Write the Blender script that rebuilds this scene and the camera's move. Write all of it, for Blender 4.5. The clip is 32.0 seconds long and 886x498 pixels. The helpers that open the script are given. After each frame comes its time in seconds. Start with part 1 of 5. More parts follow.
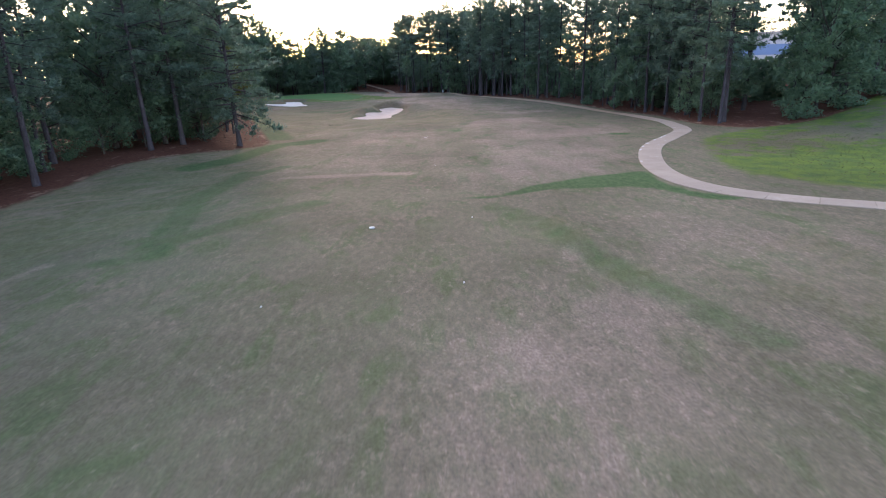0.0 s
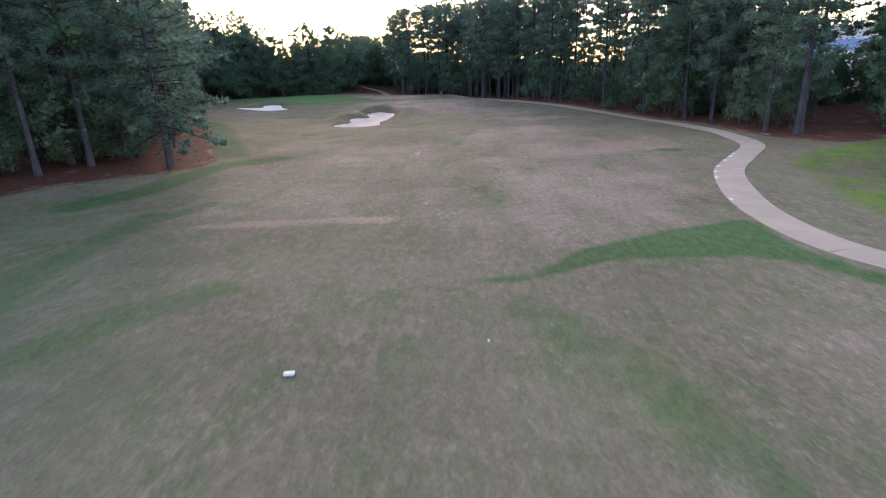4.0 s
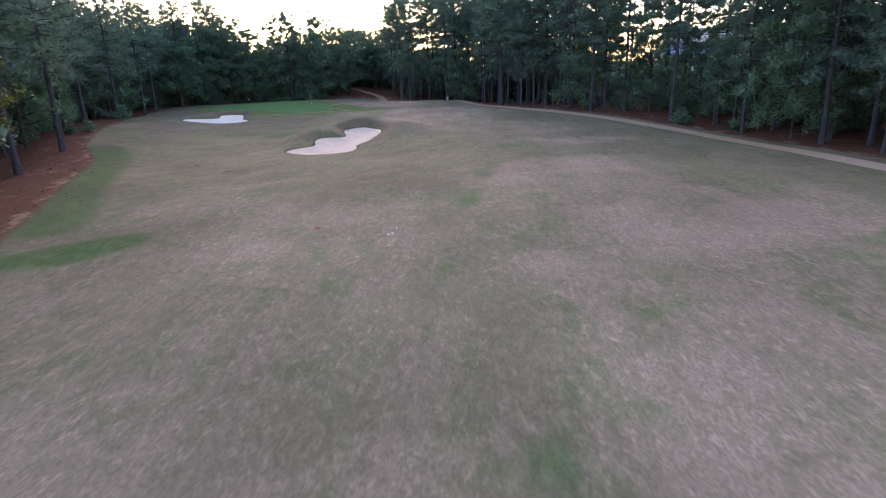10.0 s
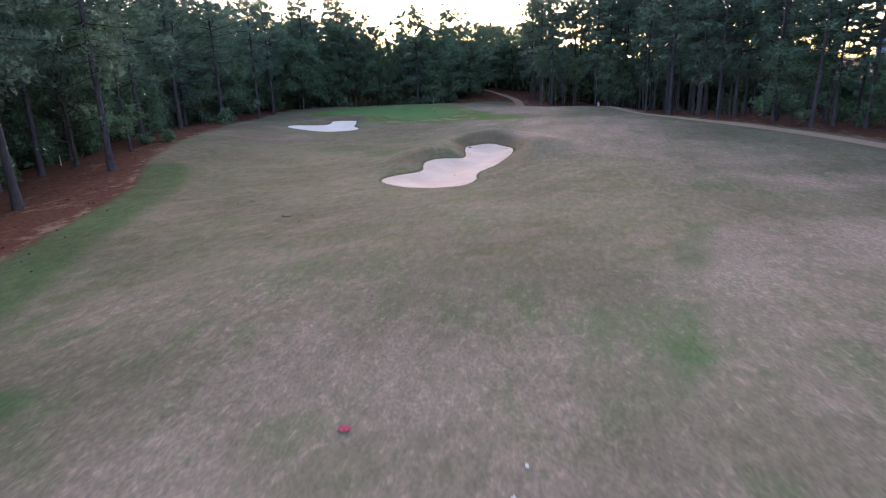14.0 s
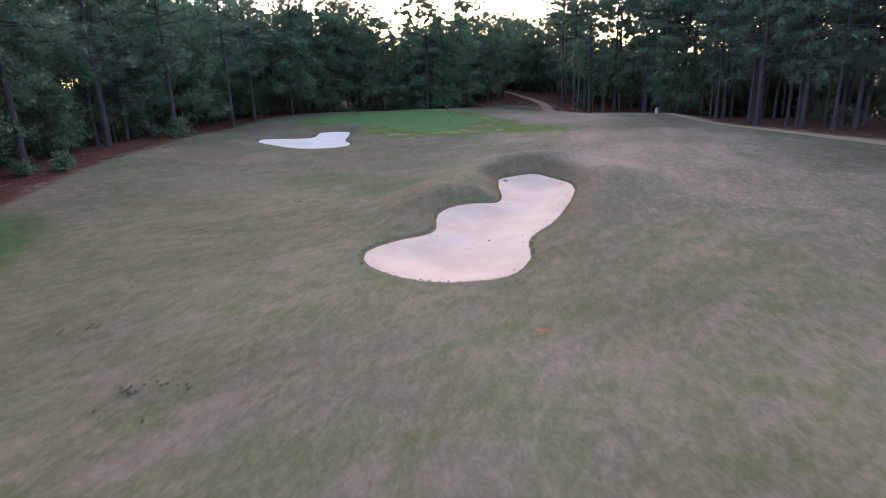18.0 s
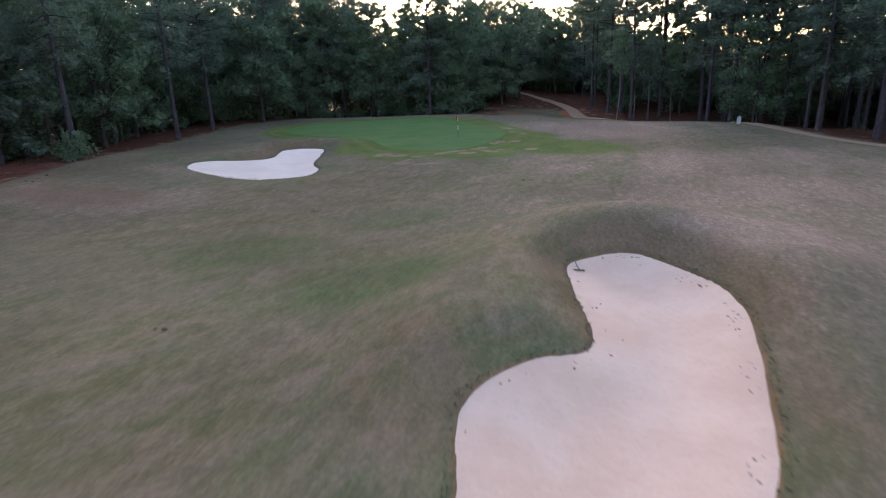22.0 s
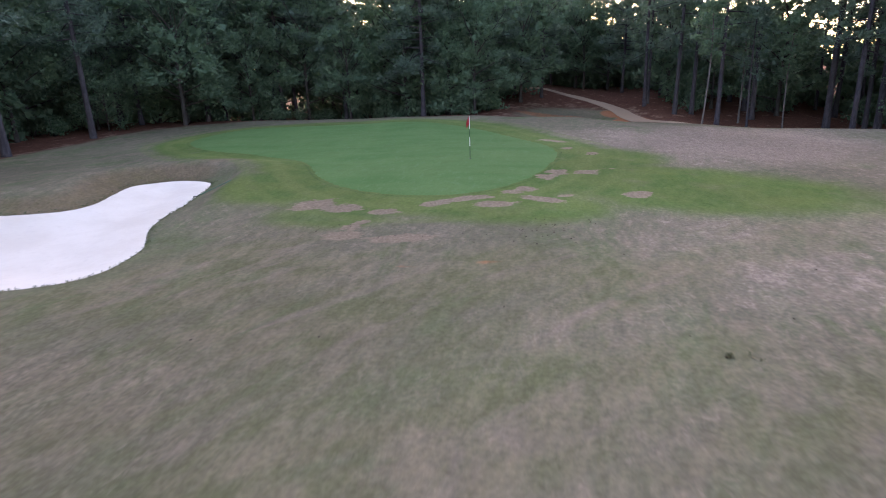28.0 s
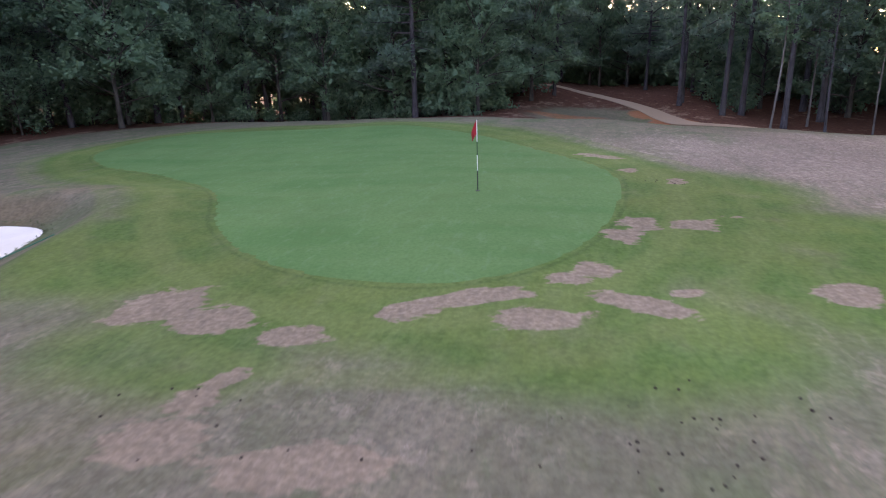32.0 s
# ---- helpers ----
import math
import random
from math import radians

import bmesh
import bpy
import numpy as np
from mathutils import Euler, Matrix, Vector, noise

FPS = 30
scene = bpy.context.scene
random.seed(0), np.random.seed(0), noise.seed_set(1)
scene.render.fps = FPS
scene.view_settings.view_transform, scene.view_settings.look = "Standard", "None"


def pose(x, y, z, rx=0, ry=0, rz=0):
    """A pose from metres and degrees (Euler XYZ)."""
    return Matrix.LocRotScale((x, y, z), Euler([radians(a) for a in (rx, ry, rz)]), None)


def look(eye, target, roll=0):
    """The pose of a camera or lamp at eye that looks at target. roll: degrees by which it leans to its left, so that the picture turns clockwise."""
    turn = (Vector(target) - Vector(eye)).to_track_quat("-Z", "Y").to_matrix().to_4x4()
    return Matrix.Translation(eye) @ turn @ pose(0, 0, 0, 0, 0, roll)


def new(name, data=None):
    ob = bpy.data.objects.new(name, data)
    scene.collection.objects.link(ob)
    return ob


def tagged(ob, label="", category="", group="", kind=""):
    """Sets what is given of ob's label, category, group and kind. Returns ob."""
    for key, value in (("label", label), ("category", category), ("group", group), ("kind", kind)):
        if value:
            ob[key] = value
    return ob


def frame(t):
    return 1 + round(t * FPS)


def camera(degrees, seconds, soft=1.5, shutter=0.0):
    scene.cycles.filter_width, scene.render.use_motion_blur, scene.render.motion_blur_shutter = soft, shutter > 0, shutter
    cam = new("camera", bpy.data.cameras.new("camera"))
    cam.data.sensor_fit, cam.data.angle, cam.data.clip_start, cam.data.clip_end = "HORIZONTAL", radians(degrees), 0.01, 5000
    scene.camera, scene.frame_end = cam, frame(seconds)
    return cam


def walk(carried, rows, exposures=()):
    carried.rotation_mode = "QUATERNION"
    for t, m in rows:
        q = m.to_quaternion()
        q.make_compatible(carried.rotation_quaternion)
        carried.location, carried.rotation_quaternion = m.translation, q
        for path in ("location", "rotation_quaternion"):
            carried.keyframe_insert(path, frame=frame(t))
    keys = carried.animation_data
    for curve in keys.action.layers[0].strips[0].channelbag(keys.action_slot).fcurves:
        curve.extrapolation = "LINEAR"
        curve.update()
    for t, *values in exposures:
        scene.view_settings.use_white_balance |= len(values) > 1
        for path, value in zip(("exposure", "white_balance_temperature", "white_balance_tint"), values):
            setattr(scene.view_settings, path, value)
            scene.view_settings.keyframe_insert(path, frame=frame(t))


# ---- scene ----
cam = camera(75.2, 32.0, 1.1, 0.8)
METRES, EYE, TILT, LEAN, TURN = 150.0, 9.35, 0.0, 0.0, 0.0
EXPOSURES = [(0.0, 1.88, 6760, 28), (3.0, 1.89, 6740, 28), (6.0, 1.92, 6640, 30), (7.0, 1.90, 6620, 30), (9.0, 1.87, 6580, 30), (14.0, 1.92, 6680, 31), (17.0, 2.02, 6780, 32), (19.0, 2.06, 6950, 32), (20.0, 1.94, 7040, 32), (21.0, 1.8, 7150, 32), (22.0, 1.82, 7260, 32), (23.0, 1.96, 7320, 33), (24.0, 2.22, 7480, 35), (25.0, 2.36, 7500, 35), (30.0, 2.45, 7560, 35), (32.0, 2.58, 7600, 39)]
ROWS = [
    (0.0, 0.0, 0.0, 0.0, -0.62, -17.78, 1.92),
    (0.5, 0.0004, 0.0142, -0.0003, -0.6, -17.76, 1.94),
    (1.0, 0.0008, 0.0286, -0.0015, -0.61, -17.74, 1.93),
    (1.5, 0.0012, 0.0433, -0.0026, -0.61, -17.72, 1.9),
    (2.0, 0.0017, 0.0582, -0.0032, -0.6, -17.73, 1.93),
    (2.5, 0.0021, 0.0735, -0.0034, -0.6, -17.72, 1.95),
    (3.0, 0.0025, 0.0892, -0.0036, -0.6, -17.71, 1.96),
    (3.5, 0.003, 0.1053, -0.0037, -0.62, -17.7, 1.96),
    (5.5, 0.005, 0.1719, -0.004, -0.64, -17.72, 1.97),
    (6.0, 0.0056, 0.189, -0.0042, -0.64, -17.7, 1.96),
    (6.5, 0.0061, 0.2062, -0.0044, -0.64, -17.7, 1.97),
    (7.0, 0.0067, 0.2235, -0.0047, -0.65, -17.7, 1.96),
    (7.5, 0.0072, 0.241, -0.0049, -0.65, -17.68, 1.95),
    (8.0, 0.0078, 0.2586, -0.0052, -0.63, -17.66, 1.97),
    (8.5, 0.0081, 0.2761, -0.0054, -0.65, -17.67, 1.97),
    (9.0, 0.0086, 0.2935, -0.0055, -0.65, -17.68, 2.02),
    (9.5, 0.0089, 0.3108, -0.0057, -0.16, -17.66, 2.01),
    (10.0, 0.0092, 0.3281, -0.0058, 0.25, -17.66, 2.08),
    (10.5, 0.0093, 0.3452, -0.0059, 0.67, -17.65, 2.1),
    (11.0, 0.009, 0.3624, -0.006, 2.34, -17.6, 2.1),
    (11.5, 0.0084, 0.3782, -0.0061, 5.35, -17.49, 2.08),
    (12.0, 0.0074, 0.3951, -0.0062, 8.5, -17.39, 2.11),
    (12.5, 0.0055, 0.4117, -0.0064, 10.89, -17.31, 2.14),
    (13.0, 0.0029, 0.4284, -0.0065, 12.21, -17.24, 2.1),
    (13.5, -0.0005, 0.445, -0.0066, 12.91, -17.22, 2.1),
    (14.0, -0.0044, 0.4615, -0.0067, 13.37, -17.19, 2.09),
    (14.5, -0.0085, 0.4782, -0.0067, 13.69, -17.18, 2.11),
    (16.5, -0.0279, 0.5463, -0.0066, 14.18, -17.16, 2.09),
    (17.0, -0.0328, 0.5631, -0.0067, 14.25, -17.16, 2.13),
    (17.5, -0.0377, 0.5796, -0.0069, 14.31, -17.14, 2.14),
    (18.0, -0.0425, 0.5961, -0.0084, 14.33, -17.14, 2.15),
    (18.5, -0.0474, 0.6123, -0.0096, 14.38, -17.14, 2.15),
    (19.0, -0.0522, 0.6286, -0.0101, 14.4, -17.15, 2.17),
    (19.5, -0.057, 0.6451, -0.0105, 14.42, -17.15, 2.17),
    (20.0, -0.0617, 0.6615, -0.0107, 14.45, -17.18, 2.19),
    (20.5, -0.0665, 0.6781, -0.0107, 14.44, -17.17, 2.16),
    (21.0, -0.0712, 0.6949, -0.0109, 14.46, -17.14, 2.18),
    (21.5, -0.0759, 0.7119, -0.011, 14.48, -17.14, 2.19),
    (22.0, -0.0806, 0.7288, -0.011, 14.48, -17.15, 2.14),
    (22.5, -0.0852, 0.7456, -0.0109, 14.46, -17.16, 2.14),
    (23.0, -0.0899, 0.7626, -0.0109, 14.44, -17.15, 2.15),
    (23.5, -0.0944, 0.7795, -0.0111, 14.42, -17.14, 2.16),
    (24.0, -0.0989, 0.7962, -0.0111, 14.42, -17.15, 2.15),
    (24.5, -0.103, 0.8123, -0.0112, 14.39, -17.14, 2.14),
    (25.0, -0.1071, 0.8277, -0.0128, 14.36, -17.11, 2.16),
    (25.5, -0.1108, 0.8416, -0.0148, 14.34, -17.14, 2.16),
    (27.5, -0.1231, 0.8909, -0.0218, 14.38, -17.09, 2.04),
    (28.0, -0.1257, 0.9022, -0.0229, 14.35, -17.1, 2.04),
    (28.5, -0.1282, 0.913, -0.0239, 14.33, -17.11, 2.02),
    (29.0, -0.1307, 0.9235, -0.0247, 14.31, -17.11, 2.0),
    (29.5, -0.1331, 0.9336, -0.0254, 14.27, -17.12, 2.04),
    (30.0, -0.1354, 0.9435, -0.026, 14.24, -17.13, 2.0),
    (30.5, -0.1377, 0.9532, -0.0265, 14.25, -17.13, 2.0),
    (31.0, -0.1398, 0.9624, -0.0269, 14.28, -17.17, 1.99),
    (31.5, -0.1418, 0.9713, -0.0274, 14.28, -17.16, 1.98),
    (32.0, -0.1436, 0.9791, -0.0277, 14.28, -17.14, 1.97),
]
walk(cam, [(t, pose(0, 0, EYE, TILT, LEAN, TURN) @ pose(METRES * x, METRES * y, METRES * z, 90 + pitch, roll, yaw)) for t, x, y, z, yaw, pitch, roll in ROWS], EXPOSURES)


# ---- light ----
SUN_AZ, SUN_EL = 15.0, 14.0          # degrees left of straight ahead, degrees up
world = bpy.data.worlds.new("evening_sky")
scene.world = world
world.use_nodes = True
wn = world.node_tree
wn.nodes.clear()
w_out = wn.nodes.new("ShaderNodeOutputWorld")
w_bg = wn.nodes.new("ShaderNodeBackground")
w_sky = wn.nodes.new("ShaderNodeTexSky")
w_sky.sky_type = "NISHITA"
w_sky.sun_disc = False
w_sky.sun_elevation = radians(SUN_EL)
w_sky.sun_rotation = radians(-SUN_AZ)
w_sky.air_density, w_sky.dust_density, w_sky.ozone_density = 1.0, 1.0, 0.8
w_bg.inputs["Strength"].default_value = 0.15
wn.links.new(w_sky.outputs[0], w_bg.inputs["Color"])
wn.links.new(w_bg.outputs[0], w_out.inputs["Surface"])

sun = new("sun", bpy.data.lights.new("sun", "SUN"))
sun.data.energy, sun.data.angle, sun.data.color = 0.5, radians(10), (1.0, 0.82, 0.62)
az, el = radians(SUN_AZ), radians(SUN_EL)
sun.matrix_world = look((0, 0, 60), (60 * math.sin(az) * math.cos(el), -60 * math.cos(az) * math.cos(el), 60 - 60 * math.sin(el)))

# ---- materials ----
class Nodes:
    """Short calls for a node material."""

    def __init__(self, name, rough=0.8, spec=0.3):
        self.mat = bpy.data.materials.new(name)
        self.mat.use_nodes = True
        self.nt = self.mat.node_tree
        self.bsdf = self.nt.nodes["Principled BSDF"]
        self.bsdf.inputs["Roughness"].default_value = rough
        self.bsdf.inputs["Specular IOR Level"].default_value = spec
        self.obj = self.nt.nodes.new("ShaderNodeTexCoord").outputs["Object"]

    def put(self, socket, value):
        if hasattr(value, "is_linked"):
            self.nt.links.new(value, socket)
        else:
            socket.default_value = value

    def scaled(self, sx, sy, sz, rot=0.0):
        n = self.nt.nodes.new("ShaderNodeMapping")
        n.inputs["Scale"].default_value = (sx, sy, sz)
        n.inputs["Rotation"].default_value = (0, 0, radians(rot))
        self.nt.links.new(self.obj, n.inputs["Vector"])
        return n.outputs[0]

    def slanted(self, across, along, angle):
        """Coordinates for streaks: a wavelength across them, one along them, and the way they run."""
        n = self.nt.nodes.new("ShaderNodeMapping")
        n.vector_type = "TEXTURE"
        n.inputs["Scale"].default_value = (along, across, 1.0)
        n.inputs["Rotation"].default_value = (0, 0, radians(angle))
        self.nt.links.new(self.obj, n.inputs["Vector"])
        return n.outputs[0]

    def noise(self, scale, detail=3.0, rough=0.55, vec=None, warp=0.0):
        n = self.nt.nodes.new("ShaderNodeTexNoise")
        n.inputs["Scale"].default_value = scale
        n.inputs["Detail"].default_value = detail
        n.inputs["Roughness"].default_value = rough
        n.inputs["Distortion"].default_value = warp
        self.nt.links.new(vec or self.obj, n.inputs["Vector"])
        return n.outputs["Fac"]

    def attr(self, name):
        n = self.nt.nodes.new("ShaderNodeAttribute")
        n.attribute_name = name
        return n.outputs["Fac"]

    def rnd(self):
        return self.nt.nodes.new("ShaderNodeObjectInfo").outputs["Random"]

    def island(self):
        return self.nt.nodes.new("ShaderNodeNewGeometry").outputs["Random Per Island"]

    def math(self, op, a, b=0.0):
        n = self.nt.nodes.new("ShaderNodeMath")
        n.operation = op
        self.put(n.inputs[0], a)
        self.put(n.inputs[1], b)
        return n.outputs[0]

    def span(self, v, a, b, lo=0.0, hi=1.0):
        n = self.nt.nodes.new("ShaderNodeMapRange")
        n.interpolation_type = "SMOOTHSTEP"
        for i, x in enumerate((v, a, b, lo, hi)):
            self.put(n.inputs[i], x)
        return n.outputs[0]

    def mix(self, fac, a, b, mode="MIX"):
        n = self.nt.nodes.new("ShaderNodeMix")
        n.data_type, n.blend_type = "RGBA", mode
        self.put(n.inputs[0], fac)
        for i, c in ((6, a), (7, b)):
            self.put(n.inputs[i], (*c, 1.0) if isinstance(c, tuple) else c)
        return n.outputs[2]

    def color(self, c):
        self.put(self.bsdf.inputs["Base Color"], (*c, 1.0) if isinstance(c, tuple) else c)
        return self

    def bump(self, h, dist, strength=1.0):
        n = self.nt.nodes.new("ShaderNodeBump")
        n.inputs["Distance"].default_value = dist
        n.inputs["Strength"].default_value = strength
        self.nt.links.new(h, n.inputs["Height"])
        self.nt.links.new(n.outputs[0], self.bsdf.inputs["Normal"])
        return self

    def thin(self, color, share):
        """Leaf: some light passes through."""
        t = self.nt.nodes.new("ShaderNodeBsdfTranslucent")
        self.put(t.inputs["Color"], (*color, 1.0) if isinstance(color, tuple) else color)
        m = self.nt.nodes.new("ShaderNodeMixShader")
        m.inputs[0].default_value = share
        self.nt.links.new(self.bsdf.outputs[0], m.inputs[1])
        self.nt.links.new(t.outputs[0], m.inputs[2])
        self.nt.links.new(m.outputs[0], self.nt.nodes["Material Output"].inputs["Surface"])
        return self


SWEEP = 52.0          # the way the mower ran over the slopes, degrees from the x axis


def grass_material():
    m = Nodes("fairway_turf", 0.95, 0.05)
    fine = m.noise(9.0, 4, 0.65)
    clump = m.noise(1.0, 4, 0.6, m.scaled(2.9, 1.25, 2.0, 4))
    calm = m.span(m.noise(0.13, 3, 0.5), 0.35, 0.65, 0.3, 0.9)
    mid = m.noise(0.55, 3, 0.55)
    big = m.noise(0.09, 3, 0.5)
    streak = m.noise(1.0, 3, 0.5, m.scaled(0.55, 0.12, 1.0, 3), 0.6)
    blades = m.noise(1.0, 3, 0.7, m.scaled(9, 3, 6, 10))
    # thin bermuda turf: dull olive over straw-coloured thatch
    turf = m.mix(m.math("MULTIPLY", calm, m.span(clump, 0.38, 0.72)), GRASS_OLIVE, GRASS_TAN)
    turf = m.mix(m.span(m.noise(0.3, 4, 0.6, m.scaled(1.8, 0.8, 1.0, -6), 0.8), 0.44, 0.62, 0.0, 0.8), turf, GRASS_GREEN)
    patch = m.noise(0.22, 4, 0.6, None, 0.6)
    turf = m.mix(m.span(patch, 0.40, 0.58, 0.0, 0.7), turf, GRASS_OLIVE)
    dryness = m.math("ADD", m.attr("dry"), m.math("MULTIPLY", m.math("SUBTRACT", streak, 0.5), 0.8))
    dryness = m.math("ADD", dryness, m.math("MULTIPLY", m.math("SUBTRACT", clump, 0.5), 0.25))
    dryness = m.math("ADD", dryness, m.math("MULTIPLY", m.math("SUBTRACT", m.noise(0.16, 4, 0.6, None, 0.5), 0.5), 1.5))
    dry = m.mix(m.span(fine, 0.35, 0.7), GRASS_PINK, GRASS_PALE)
    turf = m.mix(m.span(dryness, 0.15, 1.1, 0.0, 0.85), turf, dry)
    # broken pale thatch and small green tufts
    bits = m.noise(1.0, 4, 0.75, m.scaled(3.4, 2.0, 3.0, 25), 0.4)
    turf = m.mix(m.math("MULTIPLY", m.span(bits, 0.54, 0.66, 0.0, 0.8), m.span(dryness, -0.2, 0.9, 0.15, 1.0)), turf, GRASS_PALE)
    turf = m.mix(m.span(bits, 0.44, 0.32, 0.0, 0.3), turf, GRASS_GREEN)
    # olive, mossy turf with slanting mower sweeps
    sweep = m.noise(1.0, 3, 0.55, m.slanted(2.4, 7.0, SWEEP - 6), 0.9)
    moss = m.math("ADD", m.attr("moss"), m.math("MULTIPLY", m.math("SUBTRACT", sweep, 0.5), 1.4))
    mossc = m.mix(m.span(m.math("ADD", m.math("MULTIPLY", clump, 0.4), m.math("MULTIPLY", mid, 0.6)), 0.36, 0.64), MOSS_A, MOSS_B)
    mossc = m.mix(m.span(m.noise(1.0, 4, 0.6, m.slanted(1.7, 5.0, SWEEP), 1.1), 0.46, 0.68, 0.0, 0.7), mossc, MOSS_C)
    mossc = m.mix(m.span(m.noise(1.0, 4, 0.6, m.slanted(1.4, 4.0, SWEEP + 12), 1.0), 0.50, 0.70, 0.0, 0.65), mossc, GRASS_GREEN)
    turf = m.mix(m.span(moss, 0.25, 0.85, 0.0, 0.85), turf, mossc)
    # well-watered patches
    wob = m.math("MULTIPLY", m.math("SUBTRACT", mid, 0.5), 0.5)
    wob2 = m.math("MULTIPLY", m.math("SUBTRACT", clump, 0.5), 0.35)
    lush = m.math("ADD", m.attr("lush"), m.math("ADD", wob, wob2))
    lushc = m.mix(m.span(clump, 0.3, 0.7), GRASS_LUSH, GRASS_LUSH2)
    turf = m.mix(m.span(lush, 0.2, 0.9, 0.0, 0.9), turf, lushc)
    bank = m.math("ADD", m.attr("bank"), wob)
    bankc = m.mix(m.span(mid, 0.3, 0.65), BANK_GREEN, BANK_YELLOW)
    mott = m.math("ADD", m.noise(0.35, 5, 0.7), m.math("MULTIPLY", m.attr("mottle"), 0.16))
    bankc = m.mix(m.span(mott, 0.50, 0.68, 0.0, 0.85), bankc, BANK_DIRT)
    bankc = m.mix(m.span(clump, 0.45, 0.75, 0.0, 0.3), bankc, BANK_GREEN)
    turf = m.mix(m.span(bank, 0.25, 0.75), turf, bankc)
    apron = m.math("ADD", m.attr("apron"), m.math("MULTIPLY", wob, 0.6))
    rings = m.noise(1.0, 2, 0.5, m.scaled(0.5, 0.5, 0.5))
    apronc = m.mix(m.span(rings, 0.3, 0.7), APRON_A, APRON_B)
    apronc = m.mix(m.span(clump, 0.42, 0.75, 0.0, 0.25), apronc, GRASS_GREEN)
    apronc = m.mix(m.span(m.noise(0.6, 4, 0.6), 0.55, 0.8, 0.0, 0.35), apronc, GRASS_TAN)
    turf = m.mix(m.span(apron, 0.3, 0.85, 0.0, 0.92), turf, apronc)
    ring = m.math("ABSOLUTE", m.math("SUBTRACT", m.attr("collar"), 0.12))
    turf = m.mix(m.span(ring, 0.02, 0.09, 0.3, 0.0), turf, COLLAR)
    ring2 = m.math("ABSOLUTE", m.math("SUBTRACT", m.math("ADD", m.attr("collar"), m.math("MULTIPLY", wob, 0.8)), 1.5))
    turf = m.mix(m.span(ring2, 0.15, 0.5, 0.45, 0.0), turf, APRON_C)
    ring3 = m.math("ABSOLUTE", m.math("SUBTRACT", m.math("ADD", m.attr("collar"), m.math("MULTIPLY", wob, 0.8)), 3.2))
    turf = m.mix(m.span(ring3, 0.1, 0.4, 0.35, 0.0), turf, APRON_C)
    bare = m.math("ADD", m.attr("bare"), m.math("MULTIPLY", m.math("SUBTRACT", m.noise(1.0, 6, 0.65, m.slanted(0.35, 0.7, 15), 0.6), 0.5), 1.7))
    barec = m.mix(m.span(fine, 0.35, 0.7), BARE_A, BARE_B)
    turf = m.mix(m.span(bare, 0.42, 0.6), turf, barec)
    clay = m.math("ADD", m.attr("clay"), wob2)
    turf = m.mix(m.span(clay, 0.35, 0.7, 0.0, 0.8), turf, CLAY)
    # brown rim thatch, its dark tone also painting in the mounds' shade
    thatch_shade = m.math("ADD", m.attr("thatch_shade"), m.math("ADD", wob, wob2))
    turf = m.mix(m.span(thatch_shade, 0.25, 0.95, 0.0, 0.75), turf, m.mix(m.span(mid, 0.35, 0.65), THATCH_SHADE_A, THATCH_SHADE_B))
    # short light and dark flecks of leaf and thatch
    turf = m.mix(m.span(blades, 0.3, 0.75, 0.0, 0.5), turf, m.mix(0.5, turf, FLECK, "SOFT_LIGHT"), "MIX")
    shade = m.math("MULTIPLY", m.span(fine, 0.25, 0.8, 0.80, 1.18), m.span(clump, 0.3, 0.72, 0.94, 1.09))
    gain = m.nt.nodes.new("ShaderNodeVectorMath")
    gain.operation = "SCALE"
    m.nt.links.new(turf, gain.inputs[0])
    m.nt.links.new(m.math("MULTIPLY", shade, m.span(big, 0.3, 0.7, 0.88, 1.12)), gain.inputs["Scale"])
    turf = gain.outputs[0]
    # pine straw and red clay under the trees
    straw = m.math("ADD", m.attr("straw"), m.math("ADD", wob, wob2))
    sn = m.noise(1.0, 4, 0.7, m.scaled(3, 7, 5, 30))
    strawc = m.mix(m.span(sn, 0.3, 0.7), STRAW_A, STRAW_B)
    rim = m.math("ABSOLUTE", m.math("SUBTRACT", m.attr("straw"), 0.75))
    worn = m.math("ADD", m.noise(0.55, 5, 0.7, m.scaled(1.6, 0.7, 1, 20)), m.span(rim, 0.0, 0.3, 0.10, 0.0))
    strawc = m.mix(m.span(worn, 0.56, 0.72, 0.0, 0.85), strawc, m.mix(m.span(fine, 0.35, 0.65), STRAW_CLAY, BARE_B))
    strawc = m.mix(m.span(m.noise(3.0, 4, 0.7), 0.5, 0.7, 0.0, 0.7), strawc, (0.045, 0.022, 0.018))
    strawc = m.mix(m.span(clay, 0.35, 0.7, 0.0, 0.8), strawc, CLAY)
    col = m.mix(m.span(straw, 0.3, 0.75), turf, strawc)
    m.color(col)
    m.bump(m.math("ADD", m.math("MULTIPLY", fine, 0.6), clump), 0.035, 0.5)
    return m.mat


GRASS_OLIVE, GRASS_TAN, GRASS_GREEN = (0.154, 0.144, 0.102), (0.224, 0.183, 0.138), (0.102, 0.135, 0.068)
GRASS_PINK, GRASS_PALE = (0.238, 0.186, 0.160), (0.325, 0.264, 0.215)
GRASS_LUSH, GRASS_LUSH2 = (0.046, 0.108, 0.042), (0.066, 0.128, 0.052)
BANK_GREEN, BANK_YELLOW, BANK_DIRT = (0.074, 0.128, 0.046), (0.122, 0.184, 0.040), (0.150, 0.126, 0.098)
APRON_A, APRON_B = (0.076, 0.152, 0.038), (0.120, 0.178, 0.050)
BARE_A, BARE_B, CLAY, FLECK = (0.240, 0.188, 0.138), (0.272, 0.215, 0.162), (0.36, 0.14, 0.07), (0.8, 0.75, 0.6)
